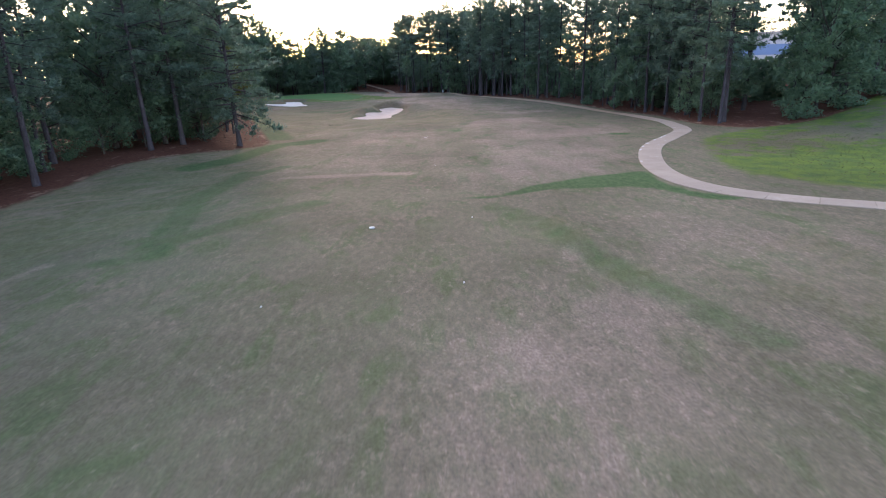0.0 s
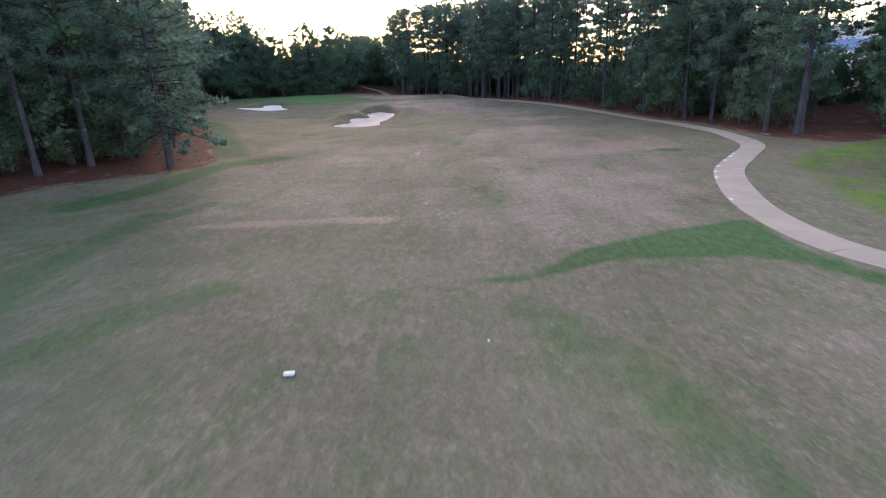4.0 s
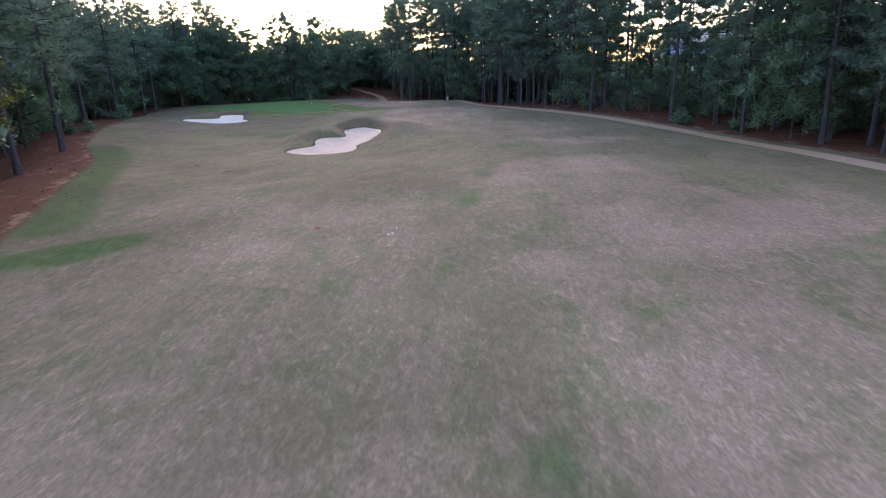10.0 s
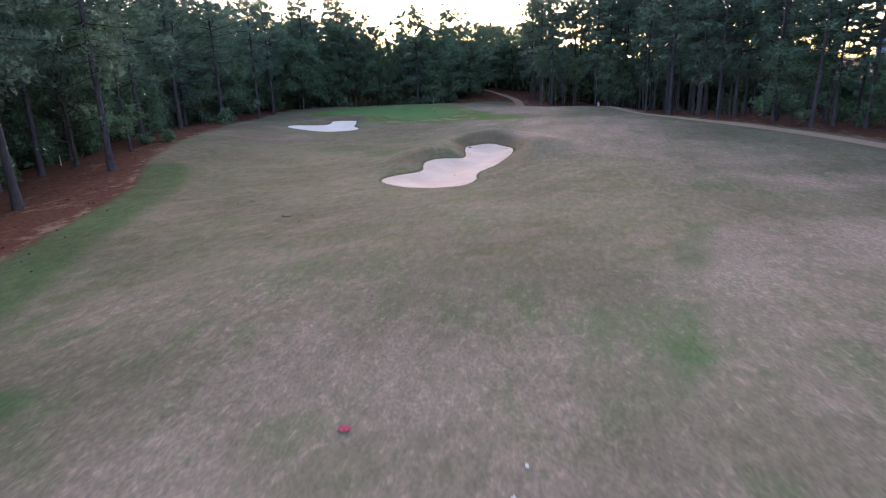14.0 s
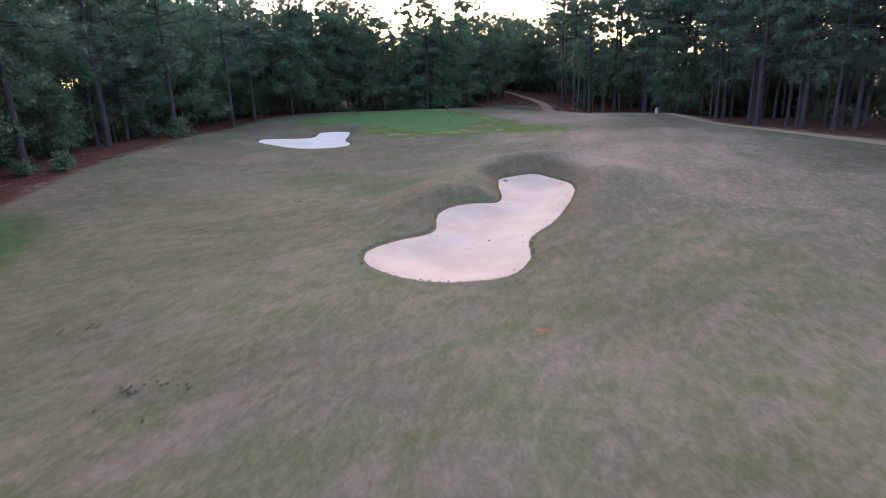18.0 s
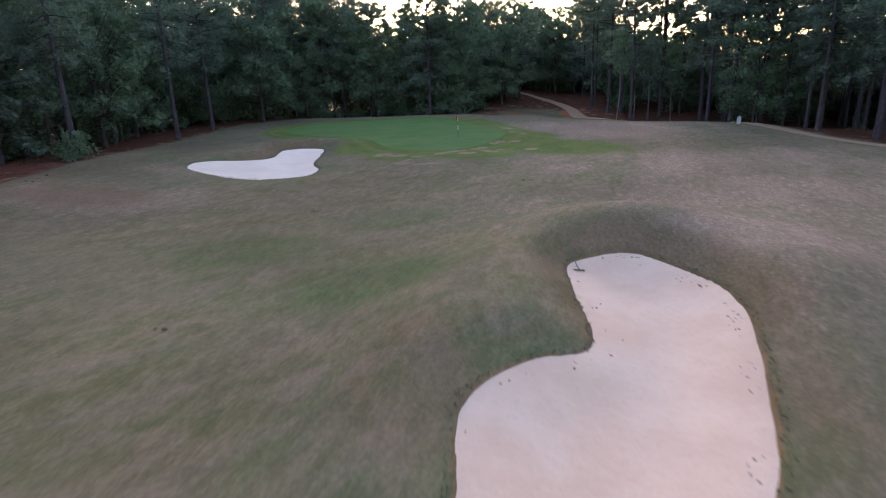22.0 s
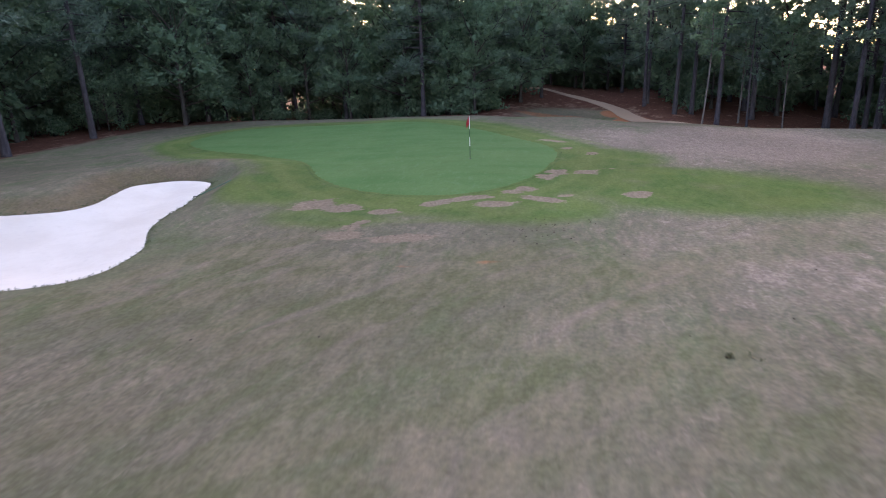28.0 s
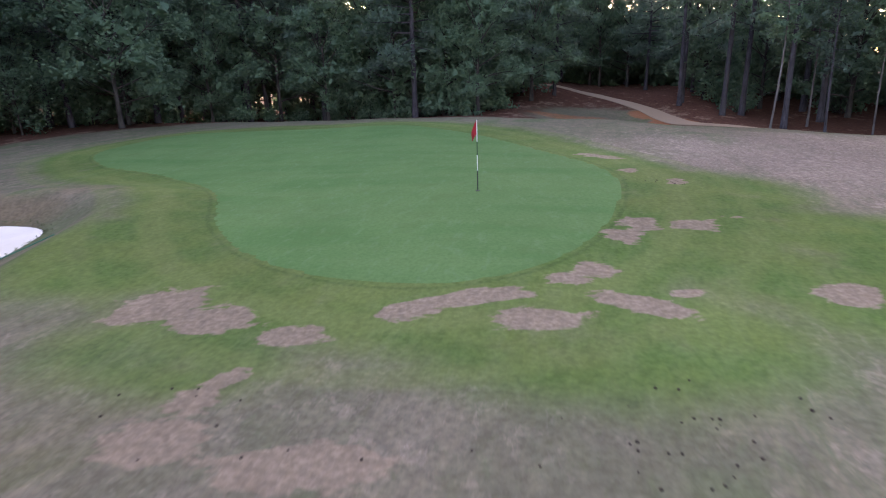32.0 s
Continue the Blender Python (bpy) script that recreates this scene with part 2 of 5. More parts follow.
MOSS_A, MOSS_B, MOSS_C = (0.124, 0.134, 0.070), (0.196, 0.170, 0.114), (0.240, 0.190, 0.156)
COLLAR, APRON_C = (0.050, 0.095, 0.034), (0.150, 0.195, 0.070)
THATCH_SHADE_A, THATCH_SHADE_B = (0.150, 0.108, 0.062), (0.190, 0.136, 0.094)
STRAW_A, STRAW_B, STRAW_CLAY = (0.085, 0.036, 0.026), (0.150, 0.068, 0.046), (0.290, 0.158, 0.108)
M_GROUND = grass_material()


def green_material():
    m = Nodes("putting_turf", 0.95, 0.05)
    n1, n2 = m.noise(0.35, 3), m.noise(12, 3, 0.6)
    stripe = m.noise(1.0, 2, 0.5, m.scaled(0.10, 0.9, 1, 35))
    c = m.mix(m.span(n1, 0.3, 0.7), (0.076, 0.188, 0.060), (0.102, 0.218, 0.074))
    c = m.mix(m.span(stripe, 0.35, 0.65, 0.0, 0.5), c, (0.122, 0.226, 0.086))
    c = m.mix(m.span(n2, 0.3, 0.75, 0.0, 0.4), c, (0.05, 0.12, 0.04))
    c = m.mix(m.span(m.noise(2.2, 5, 0.7, m.scaled(1.6, 0.7, 1, 30)), 0.5, 0.72, 0.0, 0.45), c, (0.130, 0.240, 0.115))
    c = m.mix(m.span(m.noise(1.1, 4, 0.6), 0.5, 0.75, 0.0, 0.4), c, (0.080, 0.150, 0.050))
    m.color(c).bump(n2, 0.01, 0.4)
    return m.mat


def sand_material(name, a, b):
    m = Nodes(name, 0.95, 0.1)
    n1, n2, n3 = m.noise(0.45, 4, 0.6), m.noise(5, 4, 0.65), m.noise(60, 2, 0.6)
    c = m.mix(m.span(n1, 0.3, 0.7), a, b)
    c = m.mix(m.span(n2, 0.5, 0.8, 0.0, 0.25), c, tuple(0.75 * v for v in a))
    m.color(c).bump(m.math("ADD", n2, m.math("MULTIPLY", n3, 0.15)), 0.05, 0.5)
    return m.mat


def concrete_material():
    m = Nodes("path_concrete", 0.85, 0.25)
    n1, n2, n3 = m.noise(0.6, 4, 0.6), m.noise(7, 4, 0.65), m.noise(45, 3, 0.6)
    c = m.mix(m.span(n1, 0.3, 0.7), (0.385, 0.325, 0.265), (0.445, 0.38, 0.315))
    c = m.mix(m.span(n2, 0.45, 0.8, 0.0, 0.5), c, (0.28, 0.235, 0.19))
    c = m.mix(m.span(m.rnd(), 0.0, 1.0, 0.0, 0.35), c, (0.29, 0.25, 0.20))
    c = m.mix(m.span(m.noise(0.9, 5, 0.7), 0.62, 0.7, 0.0, 0.55), c, (0.62, 0.60, 0.57))
    along = m.nt.nodes.new("ShaderNodeSeparateXYZ")
    m.nt.links.new(m.obj, along.inputs[0])
    clay = m.math("ADD", m.span(along.outputs["Y"], 76, 112, 0.0, 0.8), m.math("MULTIPLY", m.math("SUBTRACT", n1, 0.5), 0.8))
    c = m.mix(m.span(clay, 0.1, 0.9, 0.0, 0.75), c, (0.36, 0.245, 0.16))
    m.color(c).bump(m.math("ADD", n2, n3), 0.006, 0.5)
    return m.mat


def bark_material(name, a, b, scale):
    m = Nodes(name, 0.95, 0.1)
    plate = m.noise(1.0, 4, 0.65, m.scaled(scale, scale, scale * 0.25))
    c = m.mix(m.span(plate, 0.35, 0.65), a, b)
    c = m.mix(m.span(m.noise(0.5, 2), 0.4, 0.7, 0.0, 0.5), c, tuple(0.6 * v for v in a))
    c = m.mix(m.span(m.rnd(), 0, 1, 0.0, 0.35), c, (0.07, 0.068, 0.07))
    m.color(c).bump(plate, 0.03, 0.8)
    return m.mat


def leaf_material(name, a, b, c, share=0.3):
    m = Nodes(name, 0.55, 0.3)
    col = m.mix(m.island(), a, b)
    col = m.mix(m.span(m.noise(0.45, 2), 0.4, 0.7, 0.0, 0.7), col, c)
    col = m.mix(m.span(m.rnd(), 0.0, 1.0, 0.0, 0.35), col, c)
    m.color(col).thin(col, share)
    return m.mat


def plain(name, col, rough=0.6, wear=0.2, spec=0.4, metal=0.0):
    m = Nodes(name, rough, spec)
    m.bsdf.inputs["Metallic"].default_value = metal
    n = m.noise(14, 3, 0.6)
    m.color(m.mix(m.span(n, 0.35, 0.75, 0.0, wear), col, tuple(0.55 * v for v in col))).bump(n, 0.002, 0.3)
    return m.mat


M_GREEN = green_material()
M_SAND_PINK = sand_material("tan_bunker_sand", (0.67, 0.512, 0.412), (0.74, 0.600, 0.500))
M_SAND_WHITE = sand_material("white_bunker_sand", (0.76, 0.705, 0.63), (0.84, 0.79, 0.72))
M_CONCRETE = concrete_material()
M_SCUFF = plain("white_scuff", (0.66, 0.66, 0.66), 0.9, 0.5, 0.2)
M_PINE_BARK = bark_material("pine_bark", (0.048, 0.045, 0.056), (0.092, 0.086, 0.102), 7)
M_GREY_BARK = bark_material("hardwood_bark", (0.042, 0.039, 0.038), (0.090, 0.084, 0.080), 5)
M_PALE_BARK = bark_material("pale_bark", (0.11, 0.10, 0.10), (0.21, 0.19, 0.185), 5)
M_NEEDLE = leaf_material("pine_needles", (0.078, 0.150, 0.118), (0.160, 0.250, 0.186), (0.112, 0.200, 0.160), 0.45)
M_LEAF = leaf_material("hardwood_leaves", (0.074, 0.160, 0.108), (0.160, 0.275, 0.164), (0.112, 0.208, 0.138), 0.45)
M_LEAF_YELLOW = leaf_material("yellow_green_leaves", (0.075, 0.105, 0.022), (0.150, 0.165, 0.034), (0.090, 0.120, 0.030), 0.4)

# ---- the lie of the land ----
def ss(a, b, v):
    t = np.clip((v - a) / (b - a), 0, 1)
    return t * t * (3 - 2 * t)


def gs(x, y, cx, cy, rx, ry, ang=0.0):
    c, s = math.cos(radians(ang)), math.sin(radians(ang))
    u, v = (x - cx) * c + (y - cy) * s, -(x - cx) * s + (y - cy) * c
    return np.exp(-(u / rx) ** 2 - (v / ry) ** 2)


def spline(pts, closed, step):
    """A smooth line through control points, as an n x 2 array."""
    p = np.array(pts, float)
    n = len(p)
    out = []
    for i in range(n if closed else n - 1):
        if closed:
            a, b, c, d = p[(i - 1) % n], p[i], p[(i + 1) % n], p[(i + 2) % n]
        else:
            a, b, c, d = p[max(i - 1, 0)], p[i], p[i + 1], p[min(i + 2, n - 1)]
        k = max(2, int(np.linalg.norm(c - b) / step))
        for j in range(k):
            t = j / k
            out.append(0.5 * (2 * b + (c - a) * t + (2 * a - 5 * b + 4 * c - d) * t * t + (3 * b - a - 3 * c + d) * t ** 3))
    if not closed:
        out.append(p[-1])
    return np.array(out)


def distance(x, y, line, closed=True):
    """Distance to a line; inside a closed one it is negative."""
    x, y = np.asarray(x, float), np.asarray(y, float)
    best = np.full(x.shape, 1e18)
    inside = np.zeros(x.shape, bool)
    n = len(line)
    for i in range(n if closed else n - 1):
        (ax, ay), (bx, by) = line[i], line[(i + 1) % n]
        dx, dy = bx - ax, by - ay
        t = np.clip(((x - ax) * dx + (y - ay) * dy) / (dx * dx + dy * dy + 1e-12), 0, 1)
        best = np.minimum(best, (x - ax - t * dx) ** 2 + (y - ay - t * dy) ** 2)
        if closed and ay != by:
            inside ^= ((ay > y) != (by > y)) & (x < ax + (y - ay) * dx / dy)
    d = np.sqrt(best)
    return np.where(inside, -d, d)


BUNKER_A = spline([(-16.75, 113.95), (-15.75, 115.9), (-14.4, 117.5), (-14.85, 120.6), (-13.5, 123.1), (-11.88, 124.5), (-12.62, 128.5), (-12.8, 131.0),
                   (-10.6, 132.0), (-8.4, 129.9), (-7.5, 126.8), (-8.2, 120.8), (-9.3, 117.2), (-9.0, 113.8), (-9.9, 111.3), (-12.8, 110.6), (-15.65, 111.8)], True, 0.35)
BUNKER_B = spline([(-42.5, 147.3), (-43.9, 149.6), (-43.0, 151.8), (-40.8, 153.0), (-39.6, 154.9), (-40.5, 158.4), (-39.2, 160.3), (-37.2, 159.8), (-35.7, 156.2),
                   (-34.6, 152.6), (-32.9, 150.0), (-32.8, 147.4), (-35.4, 146.0), (-39.4, 146.1)], True, 0.35)
GREEN = spline([(-49.6, 174.6), (-50.0, 179.6), (-46.6, 181.6), (-40.3, 180.6), (-33.7, 181.9), (-28.4, 178.6), (-24.0, 173.2), (-21.1, 168.2),
                (-20.7, 163.4), (-21.9, 158.8), (-24.4, 156.8), (-28.1, 157.4), (-31.3, 159.8), (-34.4, 164.0), (-39.5, 167.7), (-45.0, 170.2)], True, 0.6)
PATH = spline([(86, 5), (64, 14.5), (46, 24), (35, 30.2), (27.7, 34.6), (22.0, 38.6), (19.4, 42.6), (18.9, 47.6), (20.2, 54.8), (23.3, 63.1), (27.5, 69.4), (31.6, 75.4), (33.0, 82.6),
               (33.6, 92.0), (31.2, 110.5), (26.3, 127.6), (18.3, 145.4), (9.8, 158.5), (7.4, 166.0), (5.4, 174.0), (2.2, 181.0), (-4.0, 186.8), (-10.0, 190.8), (-13.6, 195.5),
               (-15.2, 204.0), (-16.6, 213), (-20.0, 223), (-26, 233), (-38, 243), (-54, 250)], False, 0.75)
LAWN = spline([(-31, -80), (-30.8, 20), (-31.2, 46), (-31.7, 57), (-27.8, 64), (-23.6, 71.5), (-22.4, 76.5), (-26.6, 88.5), (-30.1, 97.7), (-33.5, 106), (-38.2, 112.5),
               (-44.5, 126.5), (-49.2, 140), (-52.5, 149), (-57, 162), (-60.5, 174), (-61, 186), (-52, 196), (-40, 193), (-29, 192.5), (-19, 193), (-13.5, 192.5), (-9, 192.2), (-3.5, 188.4), (4, 182.6), (7.4, 175), (9.6, 167), (11.6, 159.5), (20.3, 146), (28.4, 128.2), (33.8, 111), (36, 97), (35.8, 86),
               (36.4, 77.4), (39, 73), (45, 72.3), (52, 75), (66, 84), (100, 92), (160, 60), (160, -80)], True, 3.0)


BANK = spline([(32, 68.5), (27.6, 59.3), (25.2, 50), (26.4, 44.4), (31, 39.4), (45, 33), (80, 26), (130, 26), (130, 100), (66, 84), (47, 74.5), (39.4, 72)], True, 2.0)
SOAK = spline([(0.4, 40.9), (3.3, 41.5), (5.2, 42.4), (7.2, 45.0), (9.6, 46.1), (13.4, 47.9), (17.6, 48.8), (17.4, 45), (18.2, 41), (21.0, 37.8), (18.3, 38.4), (15.6, 42.4), (11.8, 43.2),
               (8.6, 43.4), (6.4, 42.1), (3.1, 40.8)], True, 1.0)


def height_plain(x, y):
    z = 1.35 * ss(105, 155, y + 0.6 * np.minimum(x, 4)) * (1 - 0.33 * ss(3, 17, x))                    # the rise to the green
    z = z + 0.75 * gs(x, y, -32, 183.5, 20, 10) - 0.3 * gs(x, y, -57, 172, 9, 14) + 0.35 * gs(x, y, -25, 165, 9, 9)
    z = z - 1.0 * ss(186, 200, y) * ss(-10, -20, x) * ss(-30, -22, x) - 1.6 * ss(192, 215, y) * ss(-28, -45, x)
    z = z - ss(178, 190, y) * (0.65 * ss(-22, -12, x) + 0.75 * ss(-13, -5, x))                        # the far side of the crest
    z = z - 0.5 * ss(178, 184, y) * ss(-5, 0, x) * ss(200, 188, y)
    z = z - 0.55 * ss(0, 11, x) * ss(156, 172, y) + 0.25 * gs(x, y, -9.5, 185.5, 5, 2.2, -32)
    z = z + 1.9 * ss(198, 245, y) * ss(-45, -25, x)
    z = z + 0.7 * ss(-20, -32, x) * ss(110, 70, y)
    z = z + 0.25 * gs(x, y, -46, 149, 9, 7) + 0.25 * gs(x, y, -44, 158, 5, 3)
    z = z + 2.3 * gs(x, y, -50, 130, 13, 38, 21) + 0.5 * gs(x, y, -33, 66, 7, 9)   # the ground climbs to the woods
    z = np.where(x < -50, np.maximum(z, 0.9 * ss(120, 135, y) * ss(205, 190, y)), z)
    z = z - 0.18 * gs(x, y, 35, 112, 11, 28)
    z = z + 5.6 * gs(x, y, 80, 76, 27, 32)                                 # the grass bank
    z = z + 0.8 * gs(x, y, -16.5, 125, 3, 6) + 0.85 * gs(x, y, -10.5, 135.6, 5, 2.8) + 0.5 * gs(x, y, -4.5, 130, 3, 5)
    return z


def local(x, y, line, pad):
    """Signed distance to a closed line, only worked out near it."""
    d = np.full(np.shape(x), 99.0)
    near = (x > line[:, 0].min() - pad) & (x < line[:, 0].max() + pad) & (y > line[:, 1].min() - pad) & (y < line[:, 1].max() + pad)
    if near.any():
        d[near] = distance(x[near], y[near], line)
    return d


def height(x, y):
    x, y = np.atleast_1d(np.asarray(x, float)), np.atleast_1d(np.asarray(y, float))
    z = height_plain(x, y)
    z = z + 0.03 * np.sin(x * 0.31 + 1.3 * np.sin(y * 0.13)) * np.sin(y * 0.23 + 0.6) + 0.02 * np.sin(x * 0.83 + y * 0.37)
    for line, depth in ((BUNKER_A, 1.0), (BUNKER_B, 1.0)):
        d = local(x, y, line, 7.0)
        z = z - depth * ss(0.16, -0.8, d)
        cx, cy, top = (-11.5, 122.5, ((80, 0.45, 2), (160, 0.36, 1), (20, 0.26, 2))) if line is BUNKER_A else (-38.5, 151.5, ((120, 0.5, 2), (60, 0.35, 2)))
        z = z + rim_mound(x, y, d, cx, cy, top)
    return z


def rim_mound(x, y, d, cx, cy, top):
    """The bank that stands round the far and flanking sides of a bunker."""
    a = np.arctan2(y - cy, x - cx)
    share = sum(h * np.clip(np.cos(a - radians(b)), 0, 1) ** k for b, h, k in top)
    return share * ss(0.1, 1.9, d) * ss(6.5, 1.9, d)


def sand_height(x, y, line):
    d = local(x, y, line, 3.0)
    wave = 0.015 * np.sin(x * 1.7 + np.sin(y * 1.1)) * np.sin(y * 1.3)
    return height_plain(x, y) - 0.09 - 0.28 * ss(0.0, -2.6, d) + wave


def h1(x, y):
    return float(height(x, y)[0])


# ---- mesh helpers ----
def mesh_from(name, verts, faces, mat, smooth=False, mat_ids=None):
    me = bpy.data.meshes.new(name)
    me.from_pydata([tuple(v) for v in verts] if not isinstance(verts, np.ndarray) else verts.tolist(), [], faces if isinstance(faces, list) else faces.tolist())
    for m in (mat if isinstance(mat, (list, tuple)) else [mat]):
        me.materials.append(m)
    if smooth:
        me.polygons.foreach_set("use_smooth", np.ones(len(me.polygons), bool))
    if mat_ids is not None:
        me.polygons.foreach_set("material_index", mat_ids)
    me.update()
    return me


def part(name, bm, material, parent, label=""):
    me = bpy.data.meshes.new(name)
    bm.to_mesh(me)
    bm.free()
    me.materials.append(material)
    ob = new(name, me)
    ob.parent = parent
    return tagged(ob, label)


def child(name, me, parent, label=""):
    ob = new(name, me)
    ob.parent = parent
    return tagged(ob, label)


def thing(name, x, y, z, label, category, group="", kind="", turn=0.0):
    ob = new(name)
    ob.empty_display_size = 0.2
    ob.matrix_basis = pose(x, y, z, 0, 0, turn)
    return tagged(ob, label, category, group, kind)


def grid_faces(nx, ny):
    i = np.arange(nx - 1)[None, :] + np.arange(ny - 1)[:, None] * nx
    return np.stack([i, i + 1, i + 1 + nx, i + nx], -1).reshape(-1, 4)


# ---- ground ----
def steps(*spans):
    out = []
    for a, b, s in spans:
        out.append(np.arange(a, b, s))
    return np.concatenate(out + [np.array([spans[-1][1]], float)])


gx = steps((-1500, -300, 150), (-300, -100, 20), (-100, -52, 1.5), (-52, -47, 0.5), (-47.0, -32.4, 0.17), (-32.4, -17.2, 0.45), (-17.2, -6.8, 0.2), (-6.8, 40, 0.7), (40, 100, 1.5), (100, 300, 20), (300, 1500, 150))
gy = steps((-300, -20, 20), (-20, 0, 2), (0, 108, 0.75), (108, 134, 0.22), (134, 146, 0.4), (146, 161, 0.17), (161, 210, 0.45), (210, 280, 2), (280, 500, 20), (500, 3000, 250))
GX, GY = [a.ravel() for a in np.meshgrid(gx, gy)]
GZ = height(GX, GY)
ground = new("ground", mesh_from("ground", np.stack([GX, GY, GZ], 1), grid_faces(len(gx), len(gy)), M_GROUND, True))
tagged(ground, "dry mown fairway grass with green patches and pine straw at the woods' edge", "ground", kind="structure")


def blobs(rows):
    """The strongest of several soft ellipses: x, y, radius along, radius across, turn, strength."""
    f = np.zeros_like(GX)
    for x, y, a, b, r, k in rows:
        f = np.maximum(f, k * np.clip(gs(GX, GY, x, y, a, b, r) * 1.35, 0, 1))
    return f


def band(pts, width, k):
    line = spline(pts, False, 1.5)
    f = np.zeros_like(GX)
    near = (GX > line[:, 0].min() - 12) & (GX < line[:, 0].max() + 12) & (GY > line[:, 1].min() - 12) & (GY < line[:, 1].max() + 12)
    f[near] = k * ss(width * 1.3, width * 0.45, distance(GX[near], GY[near], line, False))
    return f


def field(name, values):
    a = ground.data.attributes.new(name, "FLOAT", "POINT")
    a.data.foreach_set("value", np.asarray(values, np.float32))


lush = blobs([(-17.3, 77.6, 3.0, 1.5, 60, 1.35), (23.4, 75.4, 1.7, 1.0, 0, 1.0), (3.6, 59.6, 1.6, 0.9, 90, 0.7), (2.6, 86.0, 3.0, 1.0, 80, 0.6),
              (4.4, 96.5, 5.0, 1.3, 75, 0.5), (-11.5, 39.5, 3.5, 1.4, 20, 0.5), (-17.4, 29.0, 2.0, 1.0, 10, 0.6), (-20, 128, 5, 3, 30, 0.6), (-27, 131, 5, 3, 20, 0.55), (-22, 137, 4, 2.5, 30, 0.5), (-33, 150, 3, 2, 30, 0.5), (-4.5, 20, 7, 2.5, 80, 0.35), (-26, 112, 8, 12, 20, 0.3), (-32, 122, 7, 5, 20, 0.3),
              (-11, 16, 9, 13, 0, 0.36), (-13, 31, 9, 10, 0, 0.34), (-2, 24, 6, 10, 0, 0.24), (-16, 44, 7, 8, 0, 0.34), (-21, 37, 8, 15, 0, 0.44), (-25, 52, 6, 9, 0, 0.42)])
lush = np.maximum(lush, 1.1 * ss(0.5, -0.5, local(GX, GY, SOAK, 3)))
lush = np.maximum(lush, band([(3.6, 38.0), (5.8, 34.4), (6.8, 30.4), (8.0, 25.4), (9.4, 21.2), (11.0, 17.8)], 1.5, 0.56))
lush = np.maximum(lush, band([(-25, 57), (-22.6, 63), (-22, 67.5), (-21.3, 71.8), (-20.0, 76), (-17.3, 78.4)], 1.7, 0.8))
lush = np.maximum(lush, band([(-22.5, 82), (-24.6, 86.6), (-27.2, 92.0), (-29.0, 97.2), (-32.6, 106.2), (-36, 111.5)], 3.0, 0.72))
lush = np.maximum(lush, band([(-16.0, 30), (-17.4, 36.8), (-18.8, 44.3), (-18.4, 54.9)], 1.6, 0.64))
lush = np.maximum(lush, band([(-16.5, 31.5), (-14.8, 34.1), (-12.4, 37.6), (-9.2, 41.3)], 1.5, 0.58))
lush = np.maximum(lush, band([(-19.5, 50), (-17.2, 54.5), (-15.6, 58)], 1.0, 0.6))
lush = np.maximum(lush, band([(2.2, 43), (1.8, 50), (1.6, 55), (1.4, 60), (0.9, 65.5), (0.5, 71), (1.0, 75.5), (1.6, 80), (2.5, 85.2), (3.0, 90), (4.5, 97), (5.8, 102)], 1.0, 0.5) * (0.55 + 0.45 * (ss(60, 52, GY) + ss(82, 86, GY))) * (0.8 + 0.3 * np.sin(GY * 0.9 + GX)))
lush = np.maximum(lush, band([(4.4, 42.5), (4.6, 47.3), (4.4, 52.1), (4.0, 59.6), (3.7, 66), (3.2, 74)], 1.1, 0.46) * ss(72, 56, GY) * (0.85 + 0.3 * np.sin(GY * 1.1 + 2 * GX)))
dA, dB = local(GX, GY, BUNKER_A, 9), local(GX, GY, BUNKER_B, 9)
lush = np.maximum(lush, 0.34 * ss(2.6, 0.3, dA) * ss(-10.5, -14.5, GX))
lush = np.maximum(lush, 0.42 * ss(0.9, 0.2, dA))
lush = np.maximum(lush, 0.4 * ss(2.2, 0.3, dB))
field("lush", lush)

dry = 0.12 + blobs([(9, 52, 9, 6, 60, 0.6), (12, 62, 10, 8, 70, 0.6), (15, 80, 11, 9, 30, 0.6), (10, 96, 8, 6, 40, 0.75), (16.5, 113.8, 6, 3.5, 20, 0.6), (-4, 62, 7, 10, 0, 0.35),
                    (-7, 80, 9, 10, 0, 0.4), (14, 27, 6, 10, 10, 0.35), (4, 16, 4, 10, -20, 0.55), (19, 20, 8, 9, 0, 0.3), (4, 132, 8, 12, 0, 0.5), (11, 120, 8, 10, 0, 0.4), (-41, 137, 6, 4, 20, 0.6), (-41, 147, 5, 2, 10, 0.5), (-6, 133, 4, 4, 0, 0.7),
                    (-2, 146, 12, 14, 0, 0.5), (-11, 172, 8, 9, 40, 0.85), (-20, 146, 8, 8, 0, 0.22), (-12, 150, 6, 8, 0, 0.35), (-16, 140, 5, 3, 30, 0.35), (-24, 149, 7, 4, 0, 0.2)])
for line in ([(-22.6, 31.5), (-22.0, 35), (-21.3, 40.0)], [(-21.6, 25.5), (-20.9, 28.5)], [(5.5, 34.4), (5.9, 31), (6.6, 27.0)]):
    dry = np.maximum(dry, band(line, 0.35, 1.0))
dry = np.maximum(dry, band([(-14, 51.8), (-8, 52.3), (-2.5, 52.2)], 0.8, 0.95))
FAIR = spline([(5.6, 46), (5.0, 60), (4.4, 75), (4.3, 88), (6.5, 98), (12, 101), (15.5, 99), (18.5, 90), (22, 78), (21, 64), (17.5, 54), (11, 48.5)], True, 1.5)
dry = np.maximum(dry, 0.12 + 0.42 * ss(1.2, -1.6, local(GX, GY, FAIR, 4)))
end_y = GY + 0.0012 * (GX + 5) ** 2 - 0.12 * (GX + 8)                       # where the fairway's dry turf ends
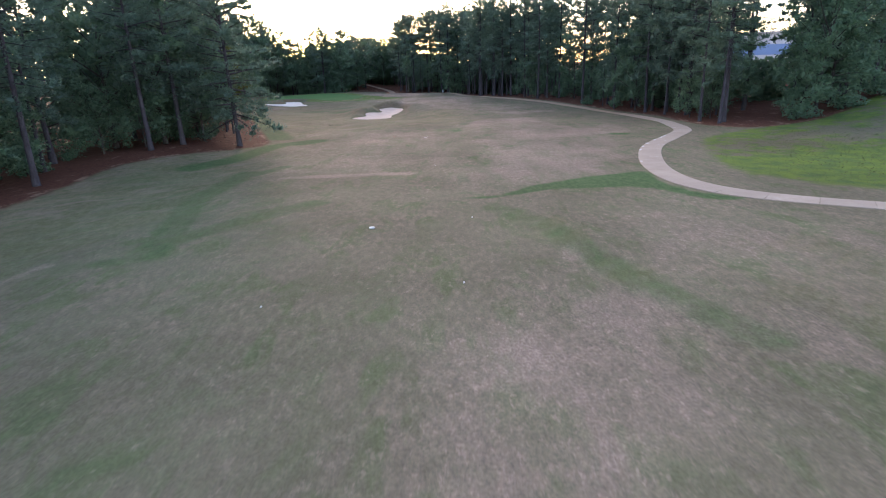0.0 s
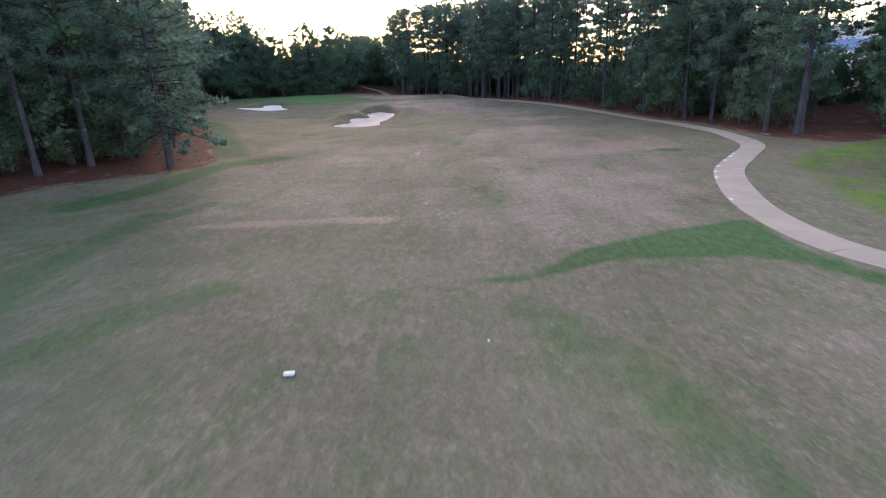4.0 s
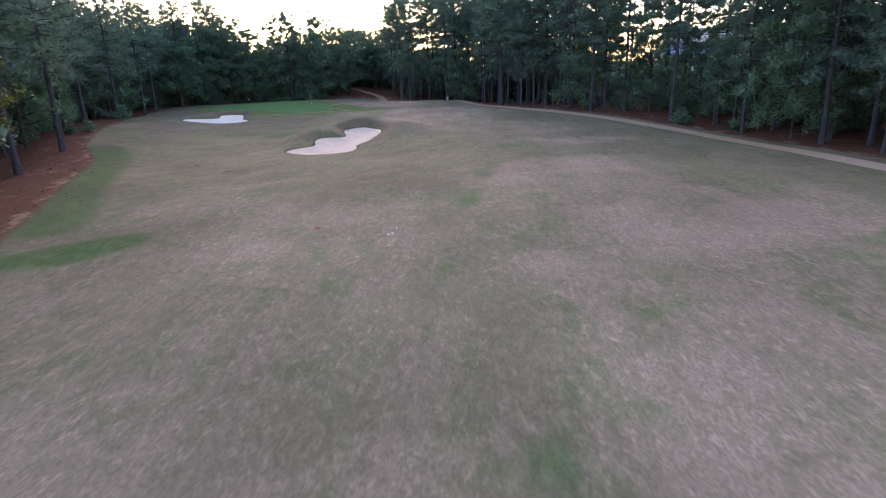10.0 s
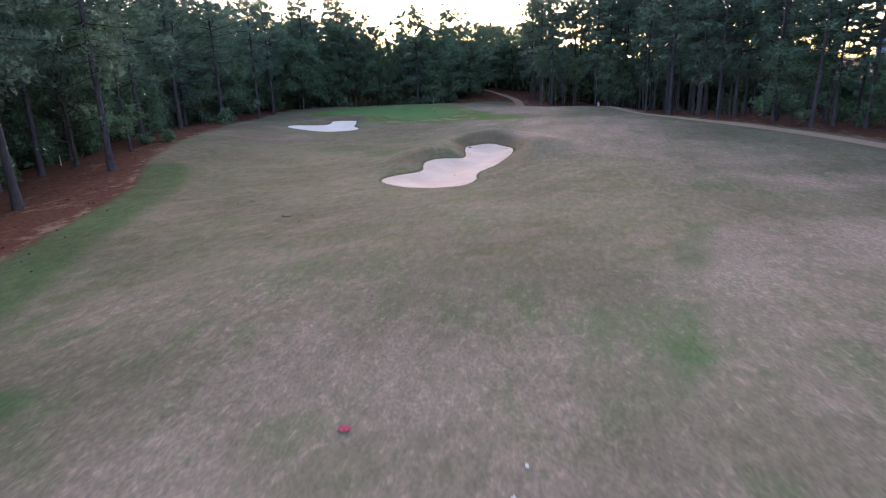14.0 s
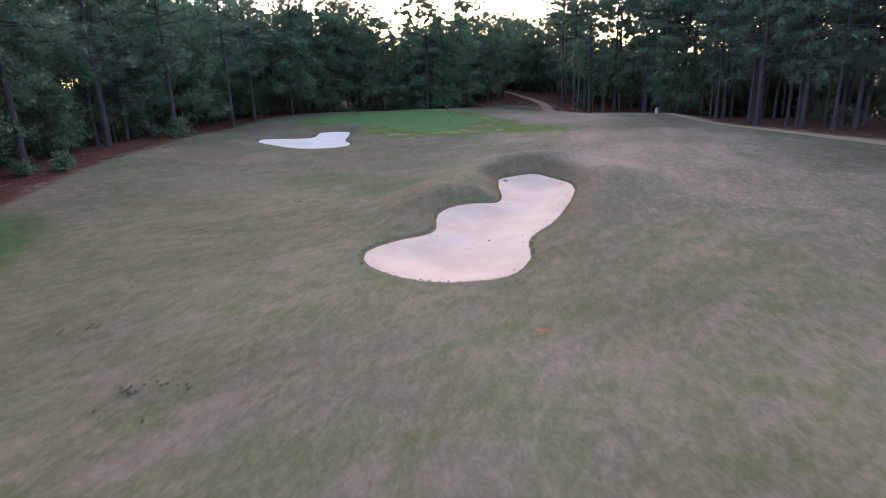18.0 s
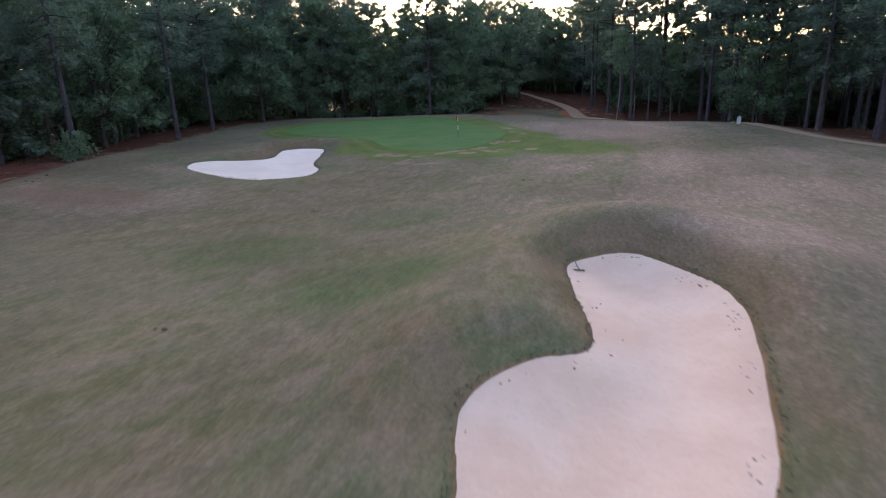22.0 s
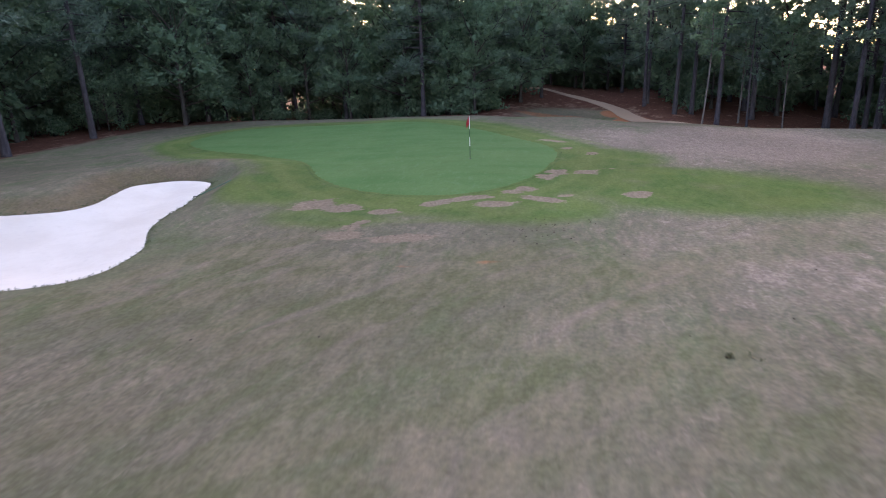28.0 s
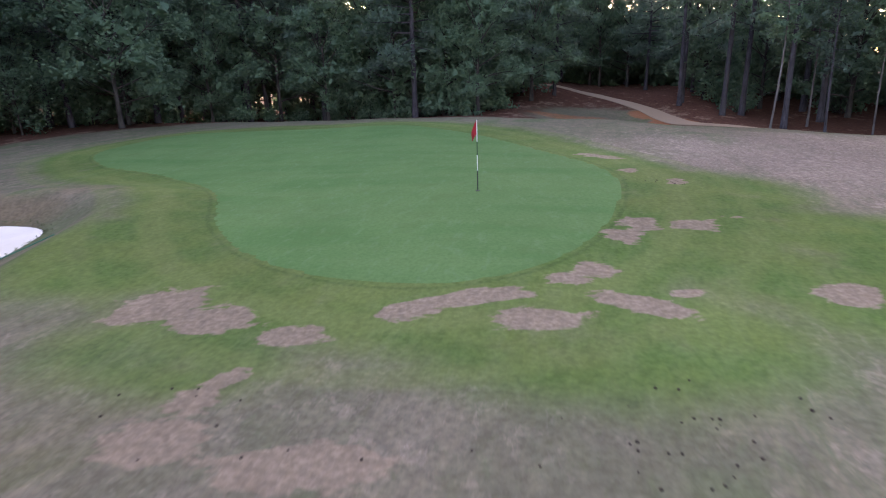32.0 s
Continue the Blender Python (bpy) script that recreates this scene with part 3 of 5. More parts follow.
dry = np.maximum(dry, 0.42 * ss(46, 56, GY) * ss(94, 90, end_y) * ss(-23, -18, GX) * ss(1.2, -0.5, GX))
dry = dry - 0.5 * gs(GX, GY, -24, 115, 14, 14) - 0.12 * gs(GX, GY, -22, 45, 9, 30)
field("dry", dry)

lawn_d = distance(GX, GY, LAWN)
path_d = np.full_like(GX, 99.0)
near = (np.abs(GX) < 95) & (GY > 0) & (GY < 290)
path_d[near] = distance(GX[near], GY[near], PATH, False)
field("straw", ss(-1.4, 1.4, lawn_d) * (1 - 0.8 * np.clip(1.5 * gs(GX, GY, -21.5, 204, 6, 10), 0, 1)))
bank_d = local(GX, GY, BANK, 6)
field("bank", ss(2.2, -2.4, bank_d))
field("mottle", blobs([(42, 62, 14, 6, 25, 1.0), (34, 60, 7, 5, 40, 1.0), (66, 74, 14, 5, 20, 0.8)]) - blobs([(38, 50, 11, 7, 20, 1.0)]))
green_d = local(GX, GY, GREEN, 14)
apron = ss(4.6, 1.0, green_d)
apron = np.maximum(apron, blobs([(-15.5, 159.0, 7.0, 4.2, -25, 1.0), (-13.5, 157.0, 3.6, 2.8, -20, 0.6), (-19, 165, 4, 4, 0, 0.9), (-28, 153.8, 3.0, 1.8, 0, 0.7), (-21.5, 155.5, 4, 2.4, 0, 0.9), (-32, 158, 4, 3.5, 30, 0.9)]))
apron = apron * ss(0.2, 1.6, dB)
field("apron", apron)
field("collar", np.clip(green_d, -3, 14))
bare = blobs([(-29.4, 155.3, 0.9, 0.7, 60, 1), (-27.9, 154.9, 0.7, 0.6, 30, 1), (-26.2, 154.6, 0.55, 0.4, 0, 1), (-23.5, 156.4, 1.1, 0.32, 20, 1), (-24.6, 155.7, 0.5, 0.4, 70, 1),
              (-22.3, 155.7, 0.8, 0.4, 10, 1), (-20.6, 156.5, 0.8, 0.35, -20, 1), (-21.9, 157.4, 0.35, 0.3, 0, 1), (-21.4, 158.0, 0.35, 0.4, 0, 1), (-20.4, 161.2, 0.4, 0.6, 10, 1),
              (-20.8, 160.2, 0.35, 0.6, 20, 1), (-19.1, 161.2, 0.55, 0.4, -20, 1)])
bare = np.maximum(bare, blobs([(-18.2, 162.1, 0.35, 0.22, 0, 1), (-17.2, 157.4, 0.5, 0.5, 0, 1), (-26.7, 152.6, 0.3, 0.45, 0, 1), (-26.6, 151.8, 0.6, 0.5, 30, 1), (-24.6, 151.7, 1.0, 0.45, 15, 1),
                               (-26.5, 153.3, 0.35, 0.25, 30, 1), (-19.8, 157.1, 0.35, 0.15, -30, 1), (-21.4, 171.4, 1.2, 0.4, -35, 1), (-20.3, 168.0, 0.35, 0.5, 0, 1), (-18.9, 166.1, 0.35, 0.5, 0, 1)]))
field("bare", bare)
clay = blobs([(-7.7, 106.4, 0.40, 0.2, 0, 0.68), (-8.5, 106.1, 0.4, 0.25, 0, 0.5), (-12.5, 105.9, 0.2, 0.12, 0, 0.8), (-21.5, 149.9, 0.5, 0.2, 10, 0.6), (-23.7, 149.4, 0.4, 0.2, 0, 0.55), (-16.4, 199, 1.0, 5, -8, 1.0), (-17.2, 208, 1.0, 4, 8, 0.9), (-22, 199, 3, 1.2, 0, 0.7), (-15, 202, 1.2, 6, 15, 0.9), (-24, 204, 5, 3, 0, 0.6)])
clay = np.maximum(clay, 0.5 * ss(0.32, 0.06, np.abs(dA)))                 # bare soil at the cut edge of the sand
field("clay", clay)
# where the brown thatch and the shade painted into it lie
thatch_shade = blobs([(-42, 137, 6, 3.5, 20, 0.7), (-38.5, 163, 2.5, 1.2, 0, 0.5), (-16.2, 121, 2.2, 3.6, 10, 0.6), (-48, 139, 3, 5, 10, 0.5)])
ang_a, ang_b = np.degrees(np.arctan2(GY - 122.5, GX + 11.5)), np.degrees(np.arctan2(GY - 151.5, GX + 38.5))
thatch_shade = np.maximum(thatch_shade, 0.78 * ss(3.8, 0.6, dA) * ss(5, 45, ang_a) * ss(128, 100, ang_a))
thatch_shade = np.maximum(thatch_shade, 0.55 * ss(3.8, 1.0, dA) * ss(-60, -10, ang_a) * ss(60, 30, ang_a))
thatch_shade = np.maximum(thatch_shade, 0.8 * ss(2.6, 0.8, dB) * ss(70, 95, ang_b) * ss(179, 150, ang_b))
field("thatch_shade", thatch_shade)
moss = blobs([(-24, 116, 9, 12, 0, 0.75), (-20, 130, 5, 7, 20, 0.7), (-30, 132, 8, 7, 30, 0.65), (-20, 143, 9, 6, 20, 0.6), (-30, 141, 7, 4, 0, 0.6), (-14, 107, 7, 4, 0, 0.5), (3.6, 108.4, 2.0, 0.9, 10, 1.0), (2, 101, 8, 3, 10, 0.45),
              (-6, 118, 3, 10, 0, 0.45), (-35, 144, 5, 3, 0, 0.6), (-37, 168, 9, 3, 25, 0.6), (-30, 151, 5, 3, 0, 0.5), (6.4, 33, 1.6, 4, 15, 0.9), (8.6, 24, 1.4, 4, 20, 0.6), (-14, 97, 10, 7, 0, 0.5), (-20, 88, 6, 10, 0, 0.4), (-15, 40, 8, 14, 10, 0.45), (19, 22, 7, 9, 0, 0.5), (-25, 48, 9, 20, 0, 0.95), (-26, 146, 9, 6, 0, 0.35)])
moss = np.maximum(moss, 0.62 * ss(90.5, 94.5, end_y) * ss(128, 118, GY) * ss(-40, -34, GX) * ss(7, 3, GX))
moss = np.maximum(moss, 0.95 * ss(5.5, 1.5, dA) * ss(-9, -13, GX) * ss(112, 117, GY))
moss = np.maximum(moss, blobs([(-22, 147.5, 9, 4.5, 20, 0.7), (-30, 148, 6, 4, 0, 0.7), (-14, 152, 5, 3, 0, 0.5)]))
field("moss", moss)


def sheet(name, line, rise, res, mat, label, category, kind, z_of, pad):
    """A surface inside a closed outline, its rim drawn onto the outline."""
    xs = np.arange(line[:, 0].min() - res * 2, line[:, 0].max() + res * 3, res)
    ys = np.arange(line[:, 1].min() - res * 2, line[:, 1].max() + res * 3, res)
    X, Y = [a.ravel() for a in np.meshgrid(xs, ys)]
    d = distance(X, Y, line) - pad
    e = 0.02
    ddx, ddy = (distance(X + e, Y, line) - pad - d) / e, (distance(X, Y + e, line) - pad - d) / e
    f = grid_faces(len(xs), len(ys))
    f = f[(d[f] < 0).any(1)]
    out = d > 0
    X, Y = np.where(out, X - d * ddx, X), np.where(out, Y - d * ddy, Y)
    Z = z_of(X, Y) + rise * ss(0.0, -0.15, np.where(out, 0, d)) - np.where(out, 0.01, 0)
    used = np.unique(f)
    remap = np.zeros(len(X), int)
    remap[used] = np.arange(len(used))
    me = mesh_from(name, np.stack([X, Y, Z], 1)[used], remap[f], mat, True)
    return tagged(new(name, me), label, category, kind=kind)


sheet("putting_green", GREEN, 0.02, 0.4, M_GREEN, "smooth close-mown bright green putting surface", "putting green", "structure", height, 0.0)
sheet("bunker_sand", BUNKER_A, 0.0, 0.3, M_SAND_PINK, "pale pinkish tan sand in a curved bunker", "sand bunker", "structure", lambda x, y: sand_height(x, y, BUNKER_A), 0.1)
sheet("bunker_sand", BUNKER_B, 0.0, 0.3, M_SAND_WHITE, "bright white sand in a bunker beside the green", "sand bunker", "structure", lambda x, y: sand_height(x, y, BUNKER_B), 0.1)


# ---- cart path of concrete slabs ----
def worn_edge(slab, cx, cy, nx, ny, wide, seed):
    """Ragged white scuffs along one edge of a slab."""
    rng = random.Random(seed)
    for k in range(5):
        if rng.random() < 0.68:
            continue
        verts = []
        inner = [rng.uniform(0.06, 0.34) for _ in range(5)]
        for j in range(5):
            a = j / 4
            x, y = cx[k] * (1 - a) + cx[k + 1] * a, cy[k] * (1 - a) + cy[k + 1] * a
            for off in (wide - 0.035, wide - 0.05 - inner[j]):
                px, py = x + nx[k] * off, y + ny[k] * off
                verts.append((px, py, h1(px, py) + 0.055))
        child("scuff", mesh_from("scuff", verts, [(2 * j, 2 * j + 1, 2 * j + 3, 2 * j + 2) for j in range(4)], M_SCUFF), slab, "white scuffed edge")


def cart_path():
    root = thing("cart_path", 0, 0, 0, "pale tan concrete cart path curving along the woods", "path", kind="structure")
    seg = np.linalg.norm(np.diff(PATH, axis=0), axis=1)
    s = np.concatenate([[0], np.cumsum(seg)])
    n_slab = int(s[-1] / 3.0)
    for i in range(n_slab):
        u = np.linspace(i * 3.0 + 0.012, i * 3.0 + 2.988, 6)
        cx, cy = np.interp(u, s, PATH[:, 0]), np.interp(u, s, PATH[:, 1])
        wide = 1.1 - 0.2 * float(ss(72, 90, cy[2]))
        tx, ty = np.gradient(cx), np.gradient(cy)
        ln = np.hypot(tx, ty)
        nx, ny = -ty / ln, tx / ln
        verts, faces = [], []
        for k in range(6):
            for j, off in enumerate((-wide, -wide + 0.03, 0, wide - 0.03, wide)):
                x, y = cx[k] + nx[k] * off, cy[k] + ny[k] * off
                verts.append((x, y, h1(x, y) + (0.05 if 0 < j < 4 else 0.035)))
            for off in (wide, -wide):
                x, y = cx[k] + nx[k] * off, cy[k] + ny[k] * off
                verts.append((x, y, h1(x, y) - 0.08))
        for k in range(5):
            a, b = k * 7, k * 7 + 7
            for j in range(7):
                q = (j + 1) % 7
                faces.append((a + j, b + j, b + q, a + q))
        faces.append(tuple(range(7)))
        faces.append(tuple(range(35, 42))[::-1])
        slab = child("slab", mesh_from("slab", verts, faces, M_CONCRETE), root)
        if 50 < cy[3] < 70:
            worn_edge(slab, cx, cy, nx, ny, wide, i)


cart_path()

# ---- trees ----
def tube(path, radii, sides):
    """Verts and faces of a tapered tube along a line."""
    path = np.asarray(path, float)
    n = len(path)
    ax = np.gradient(path, axis=0)
    ax /= np.linalg.norm(ax, axis=1)[:, None] + 1e-9
    ref = np.where(np.abs(ax[:, 2:3]) > 0.8, np.array([[1.0, 0, 0]]), np.array([[0, 0, 1.0]]))
    u = np.cross(ax, ref)
    u /= np.linalg.norm(u, axis=1)[:, None] + 1e-9
    v = np.cross(ax, u)
    a = np.arange(sides) * 2 * np.pi / sides
    ring = u[:, None, :] * np.cos(a)[None, :, None] + v[:, None, :] * np.sin(a)[None, :, None]
    verts = (path[:, None, :] + ring * np.asarray(radii)[:, None, None]).reshape(-1, 3)
    i = np.arange(n - 1)[:, None] * sides
    j = np.arange(sides)[None, :]
    k = (j + 1) % sides
    faces = np.stack([i + j, i + k, i + k + sides, i + j + sides], -1).reshape(-1, 4)
    return verts, faces


class Bag:
    """Collects verts and faces of one mesh."""

    def __init__(self):
        self.v, self.f, self.n = [], [], 0

    def add(self, v, f):
        self.v.append(v)
        self.f.append(np.asarray(f) + self.n)
        self.n += len(v)

    def mesh(self, name, mat, smooth=False):
        return mesh_from(name, np.concatenate(self.v), sum((f.tolist() for f in self.f), []), mat, smooth)


def unit(v):
    return v / (np.linalg.norm(v, axis=-1, keepdims=True) + 1e-9)


def blades(rng, pts, dirs, n, length, width, spread):
    """Fans of needles at points: one narrow triangle each."""
    p = np.repeat(pts, n, 0)
    d = unit(np.repeat(dirs, n, 0) + spread * unit(rng.normal(size=p.shape)))
    side = unit(np.cross(d, [0, 0, 1.0] + 0.6 * rng.normal(size=p.shape)))
    ln = length * rng.uniform(0.65, 1.2, (len(p), 1))
    w = width * rng.uniform(0.7, 1.3, (len(p), 1)) * 0.5
    v = np.stack([p, p + d * ln + side * w, p + d * ln - side * w], 1).reshape(-1, 3)
    return v, np.arange(len(v)).reshape(-1, 3)


def leaves(rng, pts, size, up=0.5):
    """Single leaves: folded diamonds with a random tilt."""
    n = len(pts)
    nrm = unit(rng.normal(size=(n, 3)) + np.array([0, 0, up]))
    u = unit(np.cross(nrm, rng.normal(size=(n, 3))))
    w = np.cross(nrm, u)
    s = size * rng.uniform(0.6, 1.3, (n, 1))
    v = np.stack([pts - u * s * 0.55, pts + w * s * 0.38 - nrm * s * 0.08, pts + u * s * 0.6, pts - w * s * 0.38 - nrm * s * 0.08], 1).reshape(-1, 3)
    return v, np.arange(len(v)).reshape(-1, 4)


def clump_leaves(rng, bag, centres, radii, flat, core, fine, blade):
    """Round clumps of foliage: a few broad sprays inside, fine leaf or needle tips over the outside."""
    c, r = np.repeat(centres, core[0], 0), np.repeat(radii, core[0])[:, None]
    bag.add(*leaves(rng, c + unit(rng.normal(size=c.shape)) * rng.uniform(0.0, 0.5, (len(c), 1)) * r * [1, 1, flat], core[1], 1.1))
    c, r = np.repeat(centres, fine, 0), np.repeat(radii, fine)[:, None]
    u = unit(rng.normal(size=c.shape) + [0, 0, 0.15])
    p = c + u * rng.uniform(0.55, 1.05, (len(c), 1)) * r * [1, 1, flat]
    if len(blade) == 2:
        bag.add(*blades(rng, p, unit(u + [0, 0, 0.45]), 1, blade[0], blade[1], 0.7))
    else:
        bag.add(*leaves(rng, p, blade[0], 1.2))


def pine_meshes(seed, tall, base, reach, n_limb, fat=0.2, lean=0.4, core=(7, 0.55), fine=42, blade=(0.34, 0.10), dead=4, low=0.9, share=1.0, clump=1.0, mats=None):
    rng = np.random.default_rng(seed)
    zs = np.linspace(-0.3, tall, 12)
    bend = rng.uniform(-1, 1, 4) * lean
    def axis(z):
        t = np.asarray(z) / tall
        return np.stack([bend[0] * t + bend[2] * np.sin(3 * t) * 0.5, bend[1] * t + bend[3] * np.sin(2.5 * t) * 0.5, np.asarray(z) * 1.0], -1)
    rad = fat * (1 - np.clip(zs / tall, 0, 1)) ** 0.75 + 0.02
    rad[0] *= 1.35
    trunk, crown = Bag(), Bag()
    trunk.add(*tube(axis(zs), rad, 8))
    pts, sizes = [axis(np.array([tall - 0.8, tall - 1.5, tall - 2.4]))], [np.array([0.8, 1.0, 1.1]) * clump]
    for i in range(n_limb + dead):
        stub = i >= n_limb
        t = rng.uniform(-0.35, 0.1) if stub else max(0.0, (i + rng.uniform(-0.5, 0.5)) / n_limb) ** low
        t = min(max(t, -0.4), 0.985)
        z = base + t * (tall - base - 1.6)
        prof = 0.72 + 0.8 * max(t, 0) if t < 0.35 else math.sqrt(1.0 - ((t - 0.35) / 0.69) ** 2)
        ln = reach * prof * rng.uniform(0.55, 1.12) * (0.35 if stub else 1)
        a = i * 2.4 + rng.uniform(-0.5, 0.5)
        rise = math.tan(radians(-8 + 40 * max(t, 0) + rng.uniform(-12, 12)))
        s = np.linspace(0, 1, 4)[:, None]
        h = np.array([math.cos(a), math.sin(a), 0])
        side = np.array([-math.sin(a), math.cos(a), 0])
        line = axis(z) + h * ln * s + side * rng.uniform(-0.15, 0.15) * ln * s * s + np.array([0, 0, 1.0]) * ln * (rise * s - 0.25 * s * s * (1 - max(t, 0)) + 0.12 * s ** 3)
        trunk.add(*tube(line, max(0.02, 0.022 * ln) * (1 - 0.8 * s[:, 0]), 3))
        if stub or rng.random() > share:
            continue
        m = max(2, int(ln * 0.95))
        q = np.linspace(0.5, 1.0, m) + rng.uniform(-0.06, 0.06, m)
        p = np.stack([np.interp(q, s[:, 0], line[:, k]) for k in range(3)], 1)
        off = rng.uniform(-1, 1, m) * (0.2 * ln + 0.15) * (1.25 - q * 0.7)
        pts.append(p + side * off[:, None] + np.array([0, 0, 1.0]) * rng.uniform(-0.1, 0.25, m)[:, None])
        sizes.append(rng.uniform(0.5, 0.85, m) * clump)
    clump_leaves(rng, crown, np.concatenate(pts), np.concatenate(sizes), 0.55, core, fine, blade)
    bark, leaf = mats or (M_PINE_BARK, M_NEEDLE)
    return trunk.mesh("trunk", bark, True), crown.mesh("crown", leaf)


def hardwood_meshes(seed, tall, base, reach, core, fine, leaf, mat):
    rng = np.random.default_rng(seed)
    trunk, crown = Bag(), Bag()
    fork = base + (tall - base) * 0.5
    zs = np.linspace(-0.3, fork, 7)
    bend = rng.uniform(-0.4, 0.4, 2)
    axis = np.stack([bend[0] * (zs / tall) ** 2 * 3, bend[1] * (zs / tall) ** 2 * 3, zs], 1)
    rad = 0.012 * tall * (1 - 0.55 * zs / fork)
    rad[0] *= 1.4
    trunk.add(*tube(axis, rad, 8))
    ends = []
    n_limb = 18
    for i in range(n_limb):
        z = base + (fork - base) * i / (n_limb - 1)
        start = np.array([np.interp(z, zs, axis[:, 0]), np.interp(z, zs, axis[:, 1]), z])
        a = i * 2.4 + rng.uniform(-0.4, 0.4)
        up = 0.25 + 1.6 * (i / n_limb) ** 1.2
        d = unit(np.array([math.cos(a), math.sin(a), up * rng.uniform(0.7, 1.2)]))
        ln = min(reach * rng.uniform(0.75, 1.15) * (1 + 0.3 * up), (tall - 0.8 - z) / max(d[2], 0.05))
        s = np.linspace(0, 1, 4)[:, None]
        line = start + d * ln * s + rng.normal(size=3) * 0.12 * ln * s * s
        trunk.add(*tube(line, 0.0045 * tall * (1 - 0.8 * s[:, 0]), 4))
        for j in range(4):
            b = start + d * ln * rng.uniform(0.35, 1.0)
            e = b + unit(d + 1.1 * rng.normal(size=3)) * ln * rng.uniform(0.2, 0.4)
            e[2] = min(e[2], tall - 0.4)
            trunk.add(*tube(np.stack([b, e]), [0.03, 0.008], 3))
            ends.append(e)
        ends.append(line[-1])
    ends = np.array(ends)
    clump_leaves(rng, crown, ends, rng.uniform(0.65, 1.1, len(ends)) * reach * 0.33, 0.75, core, fine, (leaf,))
    return trunk.mesh("trunk", M_GREY_BARK, True), crown.mesh("crown", mat)


def bush_meshes(seed, tall, wide, n_leaf, leaf, mat):
    rng = np.random.default_rng(seed)
    stems, crown = Bag(), Bag()
    ends = []
    for i in range(14):
        a, r = rng.uniform(0, 6.28), wide * rng.uniform(0.2, 0.95)
        e = np.array([math.cos(a) * r, math.sin(a) * r, tall * rng.uniform(0.25, 1.0) * (1 - 0.45 * (r / wide) ** 2)])
        stems.add(*tube(np.stack([np.array([e[0] * 0.1, e[1] * 0.1, -0.1]), e * [0.5, 0.5, 0.6], e]), [0.04, 0.03, 0.01], 4))
        ends += [e, e * [0.7, 0.7, 0.55] + rng.normal(size=3) * 0.2 * wide * [1, 1, 0.4]]
    ends = np.array(ends)
    k = n_leaf // len(ends)
    c = np.repeat(ends, k, 0)
    p = c + unit(rng.normal(size=c.shape)) * rng.uniform(0.2, 1.0, (len(c), 1)) ** 0.5 * [wide * 0.38, wide * 0.38, tall * 0.24]
    p[:, 2] = np.abs(p[:, 2]) + 0.05
    crown.add(*leaves(rng, p, leaf))
    return stems.mesh("stem", M_GREY_BARK), crown.mesh("crown", mat), None


def stand(name, meshes, names, x, y, scale, turn, label, category, group):
    ob = thing(name, x, y, h1(x, y) - 0.05, label, category, group, turn=turn)
    ob.scale = scale
    for nm, me in zip(names, meshes):
        if me:
            child(nm, me, ob)
    return ob


# name, meshes: edge pines with low boughs, tall woods pines, thin young pines
EDGE = [pine_meshes(11, 22, 6.0, 4.6, 56, 0.24, fine=84, blade=(0.28, 0.075), core=(8, 0.58), clump=1.15), pine_meshes(12, 23, 7.5, 4.3, 52, 0.25, fine=84, blade=(0.28, 0.075), core=(8, 0.58), clump=1.15),
        pine_meshes(13, 20, 3.2, 6.0, 78, 0.24, fine=56, blade=(0.30, 0.085), core=(9, 0.6), low=1.15, clump=1.12)]
TALL = [pine_meshes(k, *p, core=(8, 0.68), fine=64, blade=(0.30, 0.09), clump=1.25, share=0.9) for k, p in ((21, (25, 7.0, 4.2, 44, 0.21)), (22, (27, 9.0, 4.3, 42, 0.24)), (23, (23, 6.0, 3.9, 42, 0.18)), (24, (25, 6.5, 4.1, 44, 0.20)))]
ROUND = [pine_meshes(k, 21, 5.0, 5.2, 62, 0.23, core=(8, 0.75), fine=60, blade=(0.32, 0.1), clump=1.3) for k in (33, 34)]
HIGH = [pine_meshes(k, 26, 14.5, 5.0, 44, 0.24, core=(8, 0.75), fine=56, blade=(0.32, 0.1), clump=1.3, dead=8) for k in (36, 37)]
OPEN = pine_meshes(28, 26, 11.0, 4.6, 24, 0.26, 0.9, share=0.6, dead=12)
DEEP = [pine_meshes(k, *p, 0.5, (8, 1.0), 14, (0.55, 0.22), 2, clump=1.25, share=0.78) for k, p in ((25, (24, 7.0, 4.4, 34, 0.20)), (26, (26, 9.0, 4.5, 32, 0.22)), (27, (22, 5.0, 4.2, 34, 0.18)))]
THIN = [pine_meshes(31, 13, 5.0, 2.0, 22, 0.09, 0.6, (5, 0.45), 34, (0.30, 0.09)), pine_meshes(32, 16, 7.0, 2.3, 22, 0.11, 0.6, (5, 0.45), 34, (0.30, 0.09))]
BROAD = [hardwood_meshes(k, *p, (11, 0.75), 74, 0.25, M_LEAF) for k, p in ((41, (18, 2.4, 4.4)), (42, (15, 1.8, 4.2)), (43, (20, 3.0, 4.7)))]
MASS = [hardwood_meshes(k, *p, (18, 0.85), 24, 0.42, M_LEAF) for k, p in ((47, (19, 1.5, 4.8)), (48, (21, 2.0, 5.0)))]
YELLOW = hardwood_meshes(44, 14, 4.0, 2.9, (5, 0.4), 44, 0.22, M_LEAF_YELLOW)
SMALL = [hardwood_meshes(45, 8, 0.7, 2.8, (6, 0.42), 46, 0.2, M_LEAF), hardwood_meshes(46, 9.5, 0.9, 3.0, (6, 0.42), 46, 0.2, M_LEAF)]
